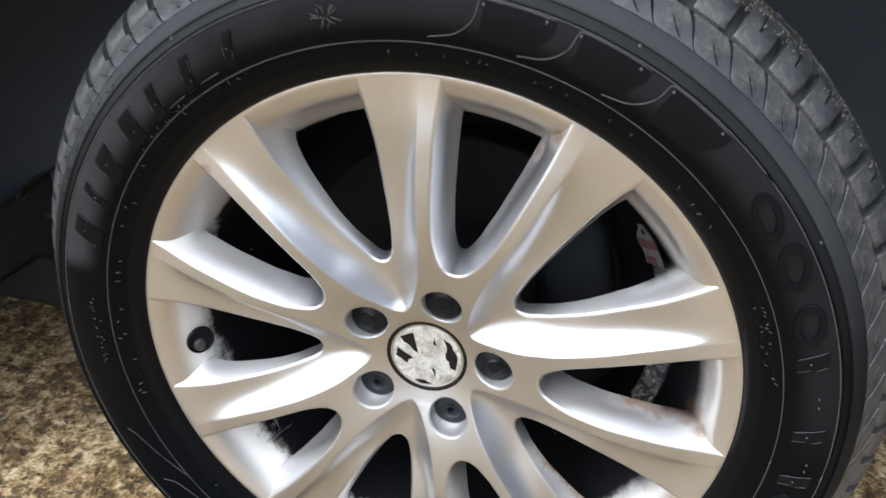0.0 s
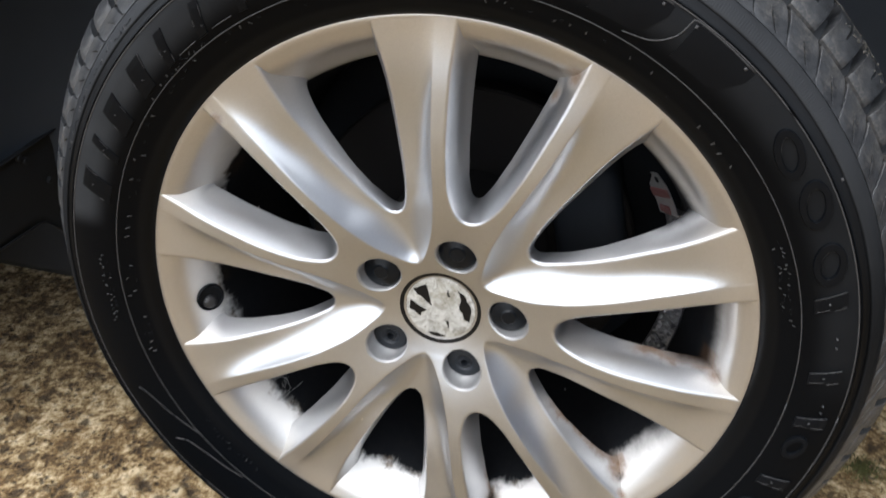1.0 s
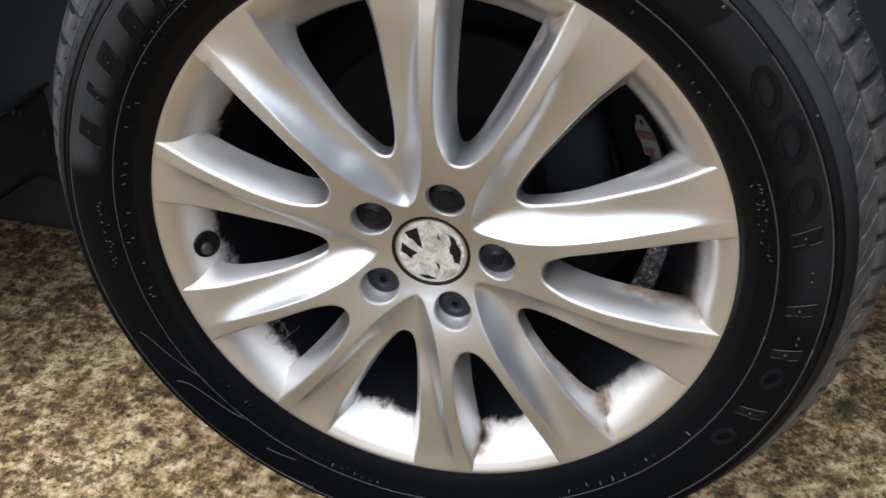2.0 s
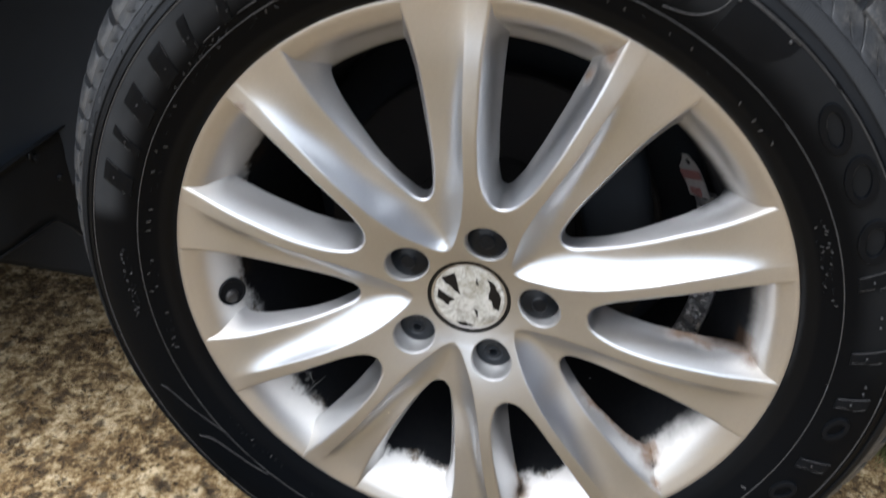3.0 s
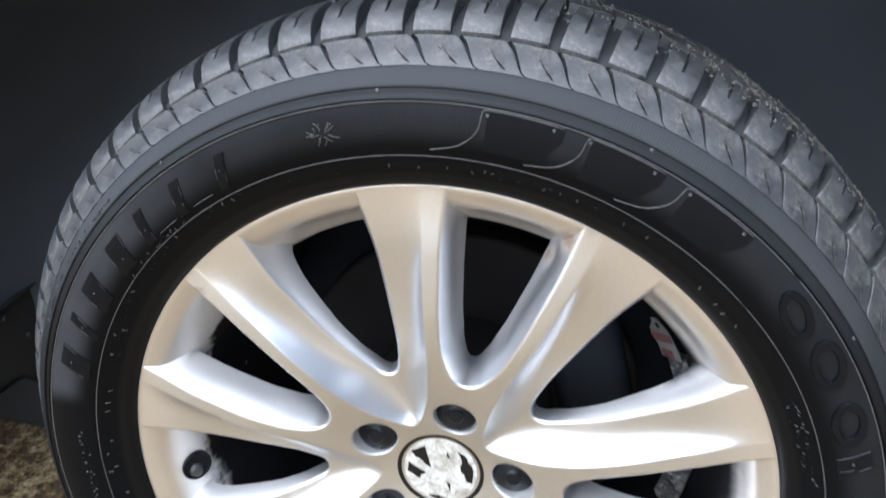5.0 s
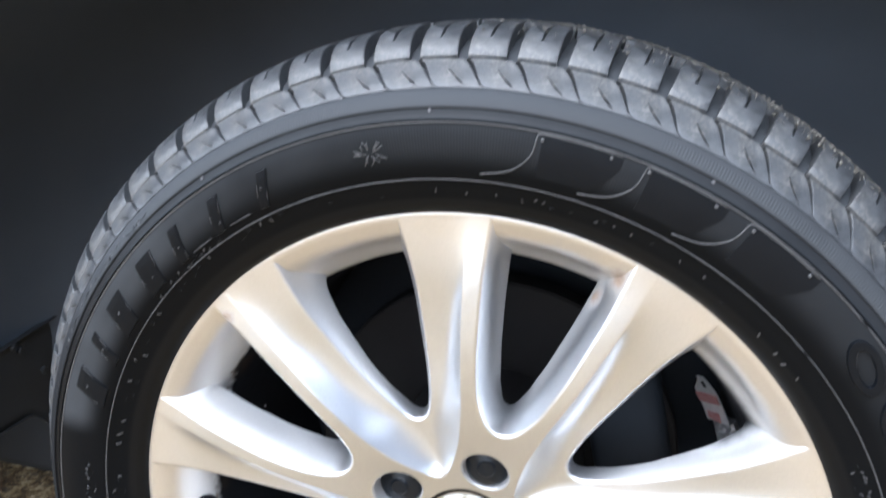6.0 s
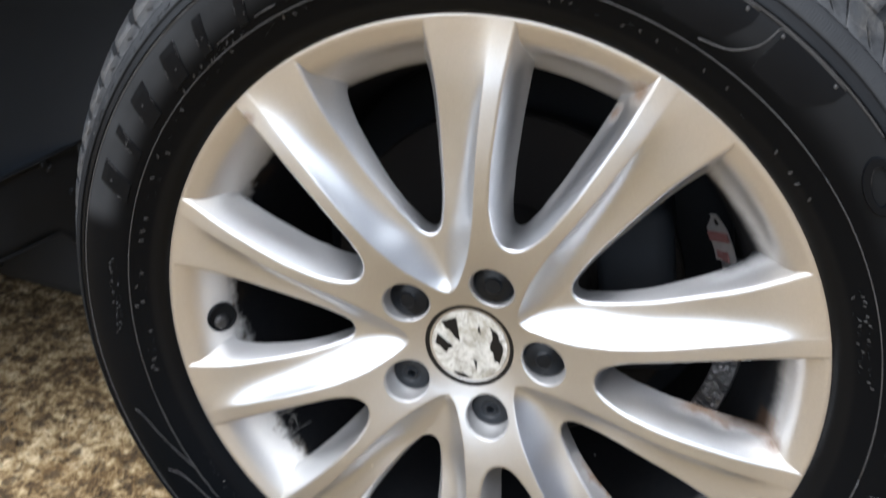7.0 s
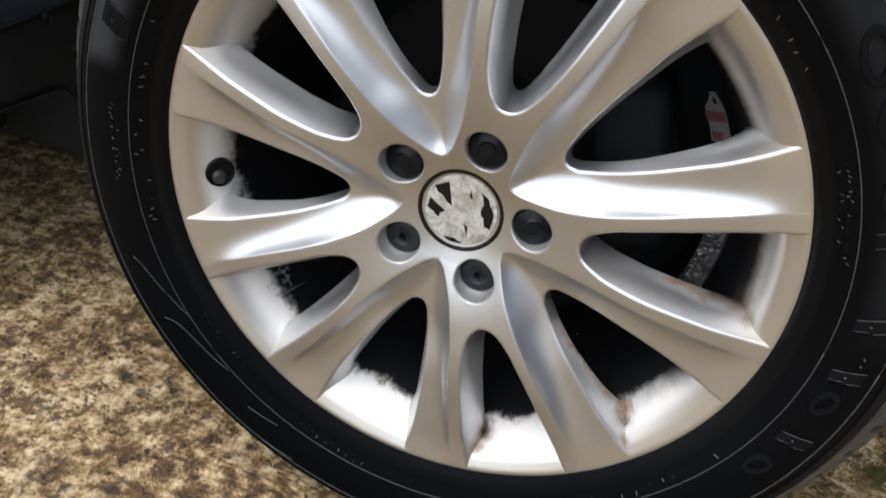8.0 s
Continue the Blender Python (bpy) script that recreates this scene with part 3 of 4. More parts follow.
ridge_at = pchip([0.0455, 0.0475, 0.052, 0.058, 0.068, 0.080, 0.095, 0.110, 0.134, 0.160, 0.190, 0.236],
                 [0.0, 6.2, 9.8, 13.2, 16.9, 19.4, 20.6, 21.2, 21.2, 21.2, 21.4, 21.7])
valley_drop = pchip([0.0455, 0.052, 0.060, 0.070, 0.080, 0.090, 0.100, 0.112, 0.133, 0.162, 0.191, 0.215, 0.2265, 0.2345],
                    [0.0, 0.0062, 0.0104, 0.0140, 0.0166, 0.0182, 0.0189, 0.0190, 0.0176, 0.0143, 0.0088, 0.0034, 0.0012, 0.0])
fall = pchip([0.0455, 0.060, 0.090, 0.110, 0.133, 0.162, 0.191, 0.236], [2.2, 1.6, 1.8, 2.5, 3.2, 4.0, 4.8, 5.0])
floor_at = pchip([0.0455, 0.060, 0.090, 0.114, 0.135, 0.165, 0.236], [0.0, 0.0, 3.0, 7.6, 9.8, 11.0, 11.2])
wall_back = pchip([0.088, 0.100, 0.120, 0.145, 0.170, 0.192, 0.2015, 0.2050, 0.2075, 0.210, 0.225, 0.236], [0.0335, 0.0312, 0.0268, 0.0243, 0.0244, 0.0264, 0.0290, 0.0330, 0.0400, 0.0460, 0.0460, 0.0460])
slot_back = pchip([0.088, 0.100, 0.120, 0.145, 0.170, 0.195, 0.2070, 0.2090, 0.2110, 0.225, 0.236], [0.0335, 0.0312, 0.0268, 0.0243, 0.0244, 0.0262, 0.0275, 0.0330, 0.0460, 0.0460, 0.0460])
wall_draft = pchip([0.088, 0.097, 0.110, 0.130, 0.160, 0.236], [0.20, 0.25, 0.32, 0.37, 0.38, 0.38])
face_y = softened(face_y, 0.028, 0.2345, 0.006)
valley_drop = softened(valley_drop, 0.0455, 0.2345, 0.004)
fall = softened(fall, 0.0455, 0.236, 0.006)
floor_at = softened(floor_at, 0.0455, 0.236, 0.006)
ridge_at = softened(ridge_at, 0.0455, 0.236, 0.0018)
WIDE_IN, SLOT_IN = 0.0900, 0.0930
FILLET = 0.0029
LUG_R, LUG_HOLE = 0.056, 0.0168


def edge_line(edge, r_in):
    """The window's rim as points (across, along) of one half."""
    rs = np.concatenate([r_in + np.array([0, 0.00003, 0.0001, 0.0002, 0.0003, 0.0005, 0.0008, 0.0012]), np.arange(r_in + 0.0016, 0.236, 0.0012)])
    ps = np.radians(edge(rs))
    return np.column_stack([rs * np.sin(ps), rs * np.cos(ps)])


WIDE_LINE, SLOT_LINE = edge_line(wide_edge, WIDE_IN), edge_line(slot_edge, SLOT_IN)


def surface_y(r, phi):
    """Depth of the cast face at radius r and phi degrees off a wide window's axis (0 to 36)."""
    f = float(face_y(r))
    if r > 0.0455:
        rho = max(float(ridge_at(r)), 0.3)
        away = r * radians(rho - phi)
        if away > 0:
            full = r * radians(max(rho - float(floor_at(r)), 0.3))
            slope = 1.0 - max(1.0 - away / full, 0.0) ** float(fall(r))
            d = float(valley_drop(r)) * (0.92 * slope + 0.08 * (1.0 - (phi / rho) ** 2))
        else:
            d = 0.5 * away
        f += 0.5 * (d + math.sqrt(d * d + 0.0007**2)) - 0.00017
    dist = 1.0
    for line, p in ((WIDE_LINE, phi), (SLOT_LINE, 36.0 - phi)):
        q = np.array((r * math.sin(radians(p)), r * math.cos(radians(p))))
        a, ab = line[:-1], np.diff(line, axis=0)
        s = np.clip(((q - a) * ab).sum(1) / (ab * ab).sum(1), 0, 1)
        dist = min(dist, float(np.sqrt((((a + ab * s[:, None]) - q) ** 2).sum(1).min())))
    if dist < 0.866 * FILLET:
        f += FILLET - math.sqrt(FILLET**2 - (0.866 * FILLET - dist) ** 2)
    return f


def build_rim():
    rows = np.concatenate([np.arange(0.0285, 0.0870, 0.0016), np.arange(0.0870, 0.1005, 0.0005), np.arange(0.1005, R_OUT, 0.0022), [R_OUT],
                           [0.09003, 0.0901, 0.0902, 0.0903, 0.09303, 0.0931, 0.0932, 0.0933]])
    rows = np.unique(np.round(rows, 6))
    t = np.linspace(0, 1, 23)
    cols = 0.35 * t + 0.65 * (0.5 - 0.5 * np.cos(math.pi * t))

    half = []
    for r in rows:
        pv = float(wide_edge(r)) if r > WIDE_IN else 0.0
        pu = float(slot_edge(r)) if r > SLOT_IN else 0.0
        rho = max(float(ridge_at(r)), 6.0)
        phis = [pv + (rho - pv) * s for s in cols] + [rho + (36.0 - pu - rho) * s for s in cols[1:]]
        half.append([(r, phi, surface_y(r, phi)) for phi in phis])
    n = 2 * len(cols) - 1

    def lug_dist(p):
        x, z = p[0] * math.sin(radians(36 - p[1])), p[0] * math.cos(radians(36 - p[1])) - LUG_R
        return math.hypot(x, z)

    def clip(poly):
        ds = [lug_dist(p) - LUG_HOLE for p in poly]
        if min(ds) >= 0:
            return poly
        if max(ds) <= 0:
            return None
        out = []
        for i, p in enumerate(poly):
            q, dp, dq = poly[(i + 1) % len(poly)], ds[i], ds[(i + 1) % len(poly)]
            if dp >= 0:
                out.append(p)
            if (dp > 0) != (dq > 0) and dp != 0 and dq != 0:
                lo, hi = (p, q) if (p < q) else (q, p)
                s0, s1 = 0.0, 1.0
                f0 = lug_dist(lo) - LUG_HOLE
                for _ in range(30):
                    sm = 0.5 * (s0 + s1)
                    pm = tuple(lo[c] + (hi[c] - lo[c]) * sm for c in range(3))
                    if (lug_dist(pm) - LUG_HOLE > 0) == (f0 > 0):
                        s0 = sm
                    else:
                        s1 = sm
                out.append(pm)
        return out if len(out) > 2 else None

    quads = []
    for i in range(len(rows) - 1):
        for j in range(n - 1):
            q = clip([half[i][j], half[i][j + 1], half[i + 1][j + 1], half[i + 1][j]])
            if q:
                quads.append(q)
    # walls of the two windows
    for edge, r_in, flip in ((wide_edge, WIDE_IN, 0), (slot_edge, SLOT_IN, 1)):
        line = [(r_in, 0.0, (1.0, 0.0))]
        rr = [r for r in rows if r > r_in]
        for r in rr:
            g = r * radians(float(edge(r + 2e-4)) - float(edge(max(r - 2e-4, r_in)))) / 4e-4
            k = math.hypot(1, g)
            line.append((r, float(edge(r)), (g / k, -1 / k)))
        rings = []
        for part_ in (0.0, 0.03, 0.09, 0.18, 0.32, 0.52, 0.76, 1.0):
            ring = []
            for r, p, (nr, npz) in line:
                phi = 36.0 - p if flip else p
                top = surface_y(r, phi)
                back = float(slot_back(r) if flip else wall_back(r))
                depth = max(back - top, 0.010) * part_
                off = float(wall_draft(r)) * max(back - top, 0.010) * (1.0 - (1.0 - part_) ** 1.5)
                lx, lz = r * math.sin(radians(p)), r * math.cos(radians(p))
                er, ep = (math.sin(radians(p)), math.cos(radians(p))), (math.cos(radians(p)), -math.sin(radians(p)))
                lx += off * (nr * er[0] + npz * ep[0])
                lz += off * (nr * er[1] + npz * ep[1])
                lx = max(lx, 0.0)
                pp = math.degrees(math.atan2(lx, lz))
                ring.append((math.hypot(lx, lz), 36.0 - pp if flip else pp, top + depth))
            rings.append(ring)
        for a, b in zip(rings, rings[1:]):
            for i in range(len(line) - 1):
                q = [a[i], a[i + 1], b[i + 1], b[i]]
                quads.append(q if flip else q[::-1])
    verts, faces = [], []
    for sector in range(5):
        for sign in (1, -1):
            for q in quads:
                pts = [polar(r, V0 + 72 * sector + sign * p, y) for r, p, y in (q if sign > 0 else q[::-1])]
                faces.append(tuple(range(len(verts), len(verts) + len(pts))))
                verts += pts
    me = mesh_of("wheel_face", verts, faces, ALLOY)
    bm = bmesh.new()
    bm.from_mesh(me)
    bmesh.ops.remove_doubles(bm, verts=bm.verts, dist=1.2e-5)
    bmesh.ops.dissolve_degenerate(bm, edges=bm.edges, dist=1e-6)
    bmesh.ops.recalc_face_normals(bm, faces=bm.faces)
    bm.to_mesh(me)
    bm.free()
    me.shade_smooth()
    me.set_sharp_from_angle(angle=radians(75))
    part("wheel_face", me, wheel, "silver painted ten-spoke casting with road film and lightened window walls")
    # pockets of the wheel bolts
    m = 48
    for k in range(5):
        verts, faces = [], []
        ang = radians(V0 + 36 + 72 * k)
        cx, cz = LUG_R * math.cos(ang), LUG_R * math.sin(ang)
        for rho, dy in ((LUG_HOLE + 0.0005, -0.0003), (LUG_HOLE - 0.0003, 0.0001), (LUG_HOLE - 0.0009, 0.0009), (LUG_HOLE - 0.0012, 0.003), (LUG_HOLE - 0.0018, None), (0.0095, None)):
            for s in range(m):
                x, z = cx + rho * math.cos(TAU * s / m), cz + rho * math.sin(TAU * s / m)
                verts.append((x, 0.0315 if dy is None else float(face_y(math.hypot(x, z))) + dy, z))
        faces = [(i * m + s, (i + 1) * m + s, (i + 1) * m + (s + 1) % m, i * m + (s + 1) % m) for i in range(5) for s in range(m)]
        part("bolt_pocket", mesh_of("bolt_pocket", verts, faces, POCKET), wheel)
    prof = [(0.014, 0.2380), (0.004, 0.2378), (0.0006, 0.2371), (-0.0005, 0.2361), (-0.0009, 0.2348), (-0.0009, 0.2330), (-0.0004, 0.2312), (0.0008, 0.2292),
            (0.0022, 0.2262), (0.0042, 0.2228), (0.0078, 0.2193), (0.0140, 0.2151), (0.0225, 0.2098), (0.0300, 0.2055), (0.0345, 0.2036), (0.043, 0.2019), (0.055, 0.2005), (0.062, 0.1994), (0.075, 0.1972), (0.084, 0.1955), (0.12, 0.1935), (0.215, 0.192), (0.215, 0.2)]
    part("rim_barrel", lathe("rim_barrel", prof, BARREL, 240, sharp=60), wheel, "silver rim barrel with brake dust, painted brighter in its lower half")


build_rim()


def build_cap():
    prof = [(0.034, 0.0346), (0.0226, 0.0346), (0.0212, 0.0338), (0.0212, 0.0318), (0.0222, 0.0302), (0.0228, 0.0288), (0.0224, 0.0)]
    cap = part("centre_cap", lathe("centre_cap", prof, GLOSS, 72), wheel, "gloss black centre cap with worn emblem")
    rng = random.Random(4)
    foil_prof = [(0.0232, 0.0286), (0.0222, 0.0282), (0.0219, 0.020), (0.0216, 0.010), (0.0215, 0.0)]
    part("emblem_foil", lathe("emblem_foil", foil_prof, FOIL, 72), cap, "flaking dirty silver foil")
    flakes = [[(-22.9, 15.0), (-12.4, 20.6), (-6.9, 2.0), (-10.5, 3.8), (-15.8, 9.1), (-20.0, 10.8)],
              [(-25.8, -3.5), (-24.6, 4.0), (-11.0, -3.4), (-15.0, -5.9), (-15.9, -9.8), (-19.6, -7.4)],
              [(13.2, 19.4), (20.0, 14.6), (25.4, 3.0), (24.6, -8.6), (19.6, -6.0), (18.6, -0.4), (15.4, 3.2), (16.6, 10.4)],
              [(5.1, 13.5), (5.4, 19.8), (7.4, 12.7)], [(4.7, -10.1), (8.1, -12.1), (7.7, -18.1)],
              [(-8.8, -25.2), (-1.3, -23.6), (5.3, -26.3), (-1.6, -27.7)]]
    for poly in flakes:
        pts = []
        for i, (x, z) in enumerate(poly):
            x2, z2 = poly[(i + 1) % len(poly)]
            for s in (0.0, 0.33, 0.66):
                j = 0.5 if s else 0.0
                pts.append((x + (x2 - x) * s + rng.uniform(-j, j), z + (z2 - z) * s + rng.uniform(-j, j)))
        n = len(pts)
        verts = [(x / 1000, 0.0211 + 0.0006 * (math.hypot(x, z) / 28) ** 2, z / 1000) for x, z in pts] + [(x / 1000, 0.0226, z / 1000) for x, z in pts]
        faces = [tuple(range(n))] + [(i, (i + 1) % n, n + (i + 1) % n, n + i) for i in range(n)]
        part("bare_patch", mesh_of("bare_patch", verts, faces, GLOSS, False), cap, "black plastic showing through")


build_cap()


def build_bolts():
    covered = [(0.034, 0.0155), (0.0232, 0.0154), (0.0206, 0.0147), (0.0192, 0.0129), (0.0184, 0.0072), (0.0178, 0.0062), (0.0166, 0.0054), (0.0163, 0.0)]
    bare = [(0.034, 0.0153), (0.0268, 0.0151), (0.0250, 0.0144), (0.0240, 0.0126), (0.0236, 0.0080), (0.0250, 0.0064), (0.0250, 0.0047), (0.0236, 0.0042), (0.0236, 0.0033), (0.031, 0.0031), (0.031, 0.0)]
    a, b = lathe("wheel_bolt", covered, BOLT, 40), lathe("wheel_bolt", bare, BARE, 40)
    for k in range(5):
        ang = radians(V0 + 36 + 72 * k)
        ob = part("wheel_bolt", b if k in (2, 3) else a, wheel, "dark grey socket bolt" if k in (2, 3) else "dark bolt with plastic cover")
        ob.location = (LUG_R * math.cos(ang), 0, LUG_R * math.sin(ang))


build_bolts()


def build_valve():
    a = 188.8
    out = Vector(polar(1, a, 0))
    axis = Vector((-out.x * 0.79, -0.60, -out.z * 0.79)).normalized()
    q = axis.to_track_quat("Y", "Z").to_matrix().to_4x4()
    hole = [(-0.006, 0.0122), (0.0018, 0.0122), (0.0026, 0.0115), (0.0022, 0.0108), (0.0014, 0.0100), (0.0012, 0.0)]
    stem = [(-0.006, 0.0064), (0.001, 0.0062), (0.0028, 0.0057), (0.0040, 0.0044), (0.0045, 0.0024), (0.0045, 0.0)]
    seat = Vector(polar(0.2078, a, 0.0240))
    v = part("valve_seat", lathe("valve_seat", hole, RAISED, 36), wheel, "black rubber valve seat")
    v.matrix_local = Matrix.Translation(seat) @ q
    s = part("valve_stem", lathe("valve_stem", stem, RUBBER, 28), wheel, "black rubber valve stem with cap")
    s.matrix_local = Matrix.Translation(seat + axis * 0.0022 + Vector((-0.0016, 0, -0.0036))) @ q


build_valve()


def build_weights():
    """A strip of stick-on weights on the barrel's step, the upper end under a printed sticker."""
    strip = tagged(new("balance_weights"), "strip of crinkled silver stick-on balance weights", "wheel weight")
    strip.location = (0, 0, HUB)
    rng = random.Random(3)

    def at(u, a, out=0.0):
        """u runs across the strip, from the barrel to its free edge."""
        return polar(0.1925 - 0.0135 * u - 0.0055 * out, a, 0.0865 + 0.0195 * u - 0.0083 * out)

    for k in range(7):
        a0 = 25.2 - 6.4 * k
        verts, faces = [], []
        nx, ny = 17, 9
        for i in range(nx):
            for j in range(ny):
                low = i in (0, nx - 1) or j in (0, ny - 1)
                verts.append(at(j / (ny - 1), a0 - 6.1 * i / (nx - 1) + rng.uniform(-0.1, 0.1), 0.0 if low else rng.uniform(0.05, 0.45)))
        m = len(verts)
        verts += [at(u, a0 - 6.1 * i, -0.5) for i, u in ((0, 0), (1, 0), (1, 1), (0, 1))]
        faces = [(i * ny + j, i * ny + j + 1, (i + 1) * ny + j + 1, (i + 1) * ny + j) for i in range(nx - 1) for j in range(ny - 1)]
        faces += [(m, m + 3) + tuple(range(ny - 1, -1, -1)), (m + 1, m + 2) + tuple(range(nx * ny - 1, nx * ny - ny - 1, -1)),
                  tuple(range(0, nx * ny, ny)) + (m + 1, m), tuple(range(ny - 1, nx * ny, ny)) + (m + 2, m + 3)]
        part("weight_block", mesh_of("weight_block", verts, faces, LEAD, False), strip)

    def slip(name, a0, a1, u0, u1, out, mat, label, taper=0.0, wave=0.0):
        verts, steps = [], 10
        for i in range(steps + 1):
            a = a0 + (a1 - a0) * i / steps
            cut = taper * max(0.0, 1 - 3.2 * i / steps)
            for u in (u0 + cut * 0.35, (u0 + u1) / 2, u1 - cut):
                verts.append(at(u, a + wave * rng.uniform(-1, 1), out + wave * 0.1 * rng.uniform(-1, 1)))
            verts += [at(u, a, out - 0.12) for u in (u1 - cut, u0 + cut * 0.35)]
        faces = [(i * 5 + j, i * 5 + (j + 1) % 5, i * 5 + 5 + (j + 1) % 5, i * 5 + 5 + j) for i in range(steps) for j in range(5)]
        faces += [(0, 1, 2, 3, 4), tuple(steps * 5 + j for j in (4, 3, 2, 1, 0))]
        part(name, mesh_of(name, verts, faces, mat, False), strip, label)

    slip("white_sticker", 37.5, 25.5, 0.0, 1.0, 0.50, WHITE, "worn white foil sticker with a cut tip", 0.55, 0.35)
    slip("red_stripe", 33.0, 30.8, 0.02, 0.98, 0.66, RED, "faded red printed stripe", wave=0.25)
    slip("red_stripe", 28.0, 26.4, 0.30, 0.80, 0.66, RED, "worn red print", wave=0.8)
    slip("sticker_slot", 36.4, 35.0, 0.27, 0.37, 0.64, GLOSS, "black slot in the sticker")


build_weights()

# ---- the tyre ----
SIDE = [(0.012, 0.2330), (0.0025, 0.2342), (-0.0004, 0.2350), (-0.0058, 0.2382), (-0.0080, 0.2420), (-0.0102, 0.2472), (-0.0135, 0.2525), (-0.0172, 0.2582), (-0.0205, 0.2660), (-0.0228, 0.2750),
        (-0.0236, 0.2830), (-0.0234, 0.2890), (-0.0228, 0.2918), (-0.0236, 0.2924), (-0.0228, 0.2930), (-0.0212, 0.2940), (-0.0206, 0.2960), (-0.0196, 0.2980), (-0.0203, 0.2987),
        (-0.0196, 0.3005), (-0.0170, 0.3040), (-0.0138, 0.3072), (-0.0118, 0.3082), (-0.0085, 0.3092)]
side_y = pchip([r for y, r in sorted(SIDE, key=lambda p: p[1]) if r > 0.2365], [y for y, r in sorted(SIDE, key=lambda p: p[1]) if r > 0.2365])
MID = 0.098


def settle(me):
    """The tyre's foot is pressed flat by the weight on it."""
    for v in me.vertices:
        if v.co.z < -HUB + 0.0005:
            v.co.z = -HUB + 0.0005
    me.update()
    return me


def build_tyre():
    prof = SIDE + [(0.010, 0.3195), (0.016, 0.3265), (0.035, 0.3330), (0.065, 0.3375), (MID, 0.3390)]
    prof += [(2 * MID - y, r) for y, r in prof[-2::-1]]
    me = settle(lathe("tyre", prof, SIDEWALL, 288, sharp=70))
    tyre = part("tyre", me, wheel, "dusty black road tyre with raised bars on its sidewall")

    def lift(r, a, up):
        return polar(r, a, float(side_y(r)) - up)

    # raised thin ring and swooping outlines
    for rad, up in ((0.2586, 0.0), (0.2912, 0.0)):
        ring = [lift(rad, a, 0.0) for a in range(0, 361, 2)]
        part("moulded_ring", settle(tube("moulded_ring", ring, 0.00038 if rad < 0.28 else 0.0005, LINE, 6)), tyre)
    for shift in (0.0, 11.75, 23.5):
        keys = [(0.2631, 90.2), (0.2645, 88.6), (0.2665, 87.0), (0.2720, 85.4), (0.2800, 84.4), (0.2895, 84.15), (0.2903, 83.2), (0.2902, 79.6), (0.2900, 75.2)]
        s = np.linspace(0, len(keys) - 1, 33)
        fr, fa = pchip(range(len(keys)), [k[0] for k in keys]), pchip(range(len(keys)), [k[1] for k in keys])
        part("moulded_outline", tube("moulded_outline", [lift(float(fr(v)), float(fa(v)) - shift, 0.0) for v in s], 0.00042, LINE, 6), tyre)
        # smooth raised panel inside the outline
        verts, faces = [], []
        for i in range(15):
            a = 83.6 - shift - 8.6 * i / 14
            lo = 0.2660 + 0.0170 * max(0.0, (i - 9) / 5) ** 2
            for j in range(6):
                r = lo + (0.2895 - lo) * j / 5
                verts.append(lift(r, a, 0.00022))
        faces = [(i * 6 + j, i * 6 + j + 1, (i + 1) * 6 + j + 1, (i + 1) * 6 + j) for i in range(14) for j in range(5)]
        n = len(verts)
        rim = [i * 6 for i in range(15)] + [84 + j for j in range(1, 6)] + [i * 6 + 5 for i in range(13, -1, -1)] + [j for j in range(4, 0, -1)]
        verts += [Vector(verts[i]) + Vector((0, 0.0012, 0)) for i in rim]
        faces += [(rim[i], rim[(i + 1) % len(rim)], n + (i + 1) % len(rim), n + i) for i in range(len(rim))]
        me = mesh_of("smooth_panel", verts, faces, RAISED)
        me.set_sharp_from_angle(angle=radians(30))
        part("smooth_panel", me, tyre)

    for keys in ([(0.2782, 202.7), (0.2741, 204.1), (0.2684, 208.5), (0.2630, 213.0), (0.2583, 217.2)],
                 [(0.2787, 215.0), (0.2714, 216.6), (0.2662, 221.0), (0.2629, 226.3), (0.2602, 229.7)],
                 [(0.2710, 237.5), (0.2690, 240.5), (0.2660, 244.0)], [(0.2916, 237.7), (0.2905, 243.5), (0.2880, 250.0)]):
        s = np.linspace(0, len(keys) - 1, 21)
        fr, fa = pchip(range(len(keys)), [k[0] for k in keys]), pchip(range(len(keys)), [k[1] for k in keys])
        part("moulded_outline", tube("moulded_outline", [lift(float(fr(v)), float(fa(v)), 0.0) for v in s], 0.00042, LINE, 6), tyre)

    # raised bars where the moulded names stand
    def bar(a0, a1, r0, r1, lean, up=0.0011, name="raised_bar", mat=RAISED):
        verts = []
        for i in range(5):
            for j in range(6):
                r = r0 + (r1 - r0) * j / 5
                a = a0 + (a1 - a0) * i / 4 + lean * (j / 5 - 0.5)
                edge = i in (0, 4) or j in (0, 5)
                verts.append(lift(r, a, up * (0.75 if edge else 1.0)))
        n = 30
        rim = [0, 6, 12, 18, 24] + [25, 26, 27, 28, 29] + [23, 17, 11, 5] + [4, 3, 2, 1]
        faces = [(i * 6 + j, i * 6 + j + 1, (i + 1) * 6 + j + 1, (i + 1) * 6 + j) for i in range(4) for j in range(5)]
        c = Vector(lift((r0 + r1) / 2, (a0 + a1) / 2, 0))
        verts += [Vector(verts[i]) + (Vector(verts[i]) - c) * 0.02 + Vector((0, up * 1.6, 0)) for i in rim]
        faces += [(rim[i], rim[(i + 1) % len(rim)], n + (i + 1) % len(rim), n + i) for i in range(len(rim))]
        part(name, settle(mesh_of(name, verts, faces, mat, False)), tyre)

    bar_rng = random.Random(2)

    # short pale strands stand in for glints along the bars' edges
    def edge_glint(a, r0, r1, lean):
        lo, hi = r0, r1
        r0 = lo + (hi - lo) * bar_rng.uniform(0.0, 0.55)
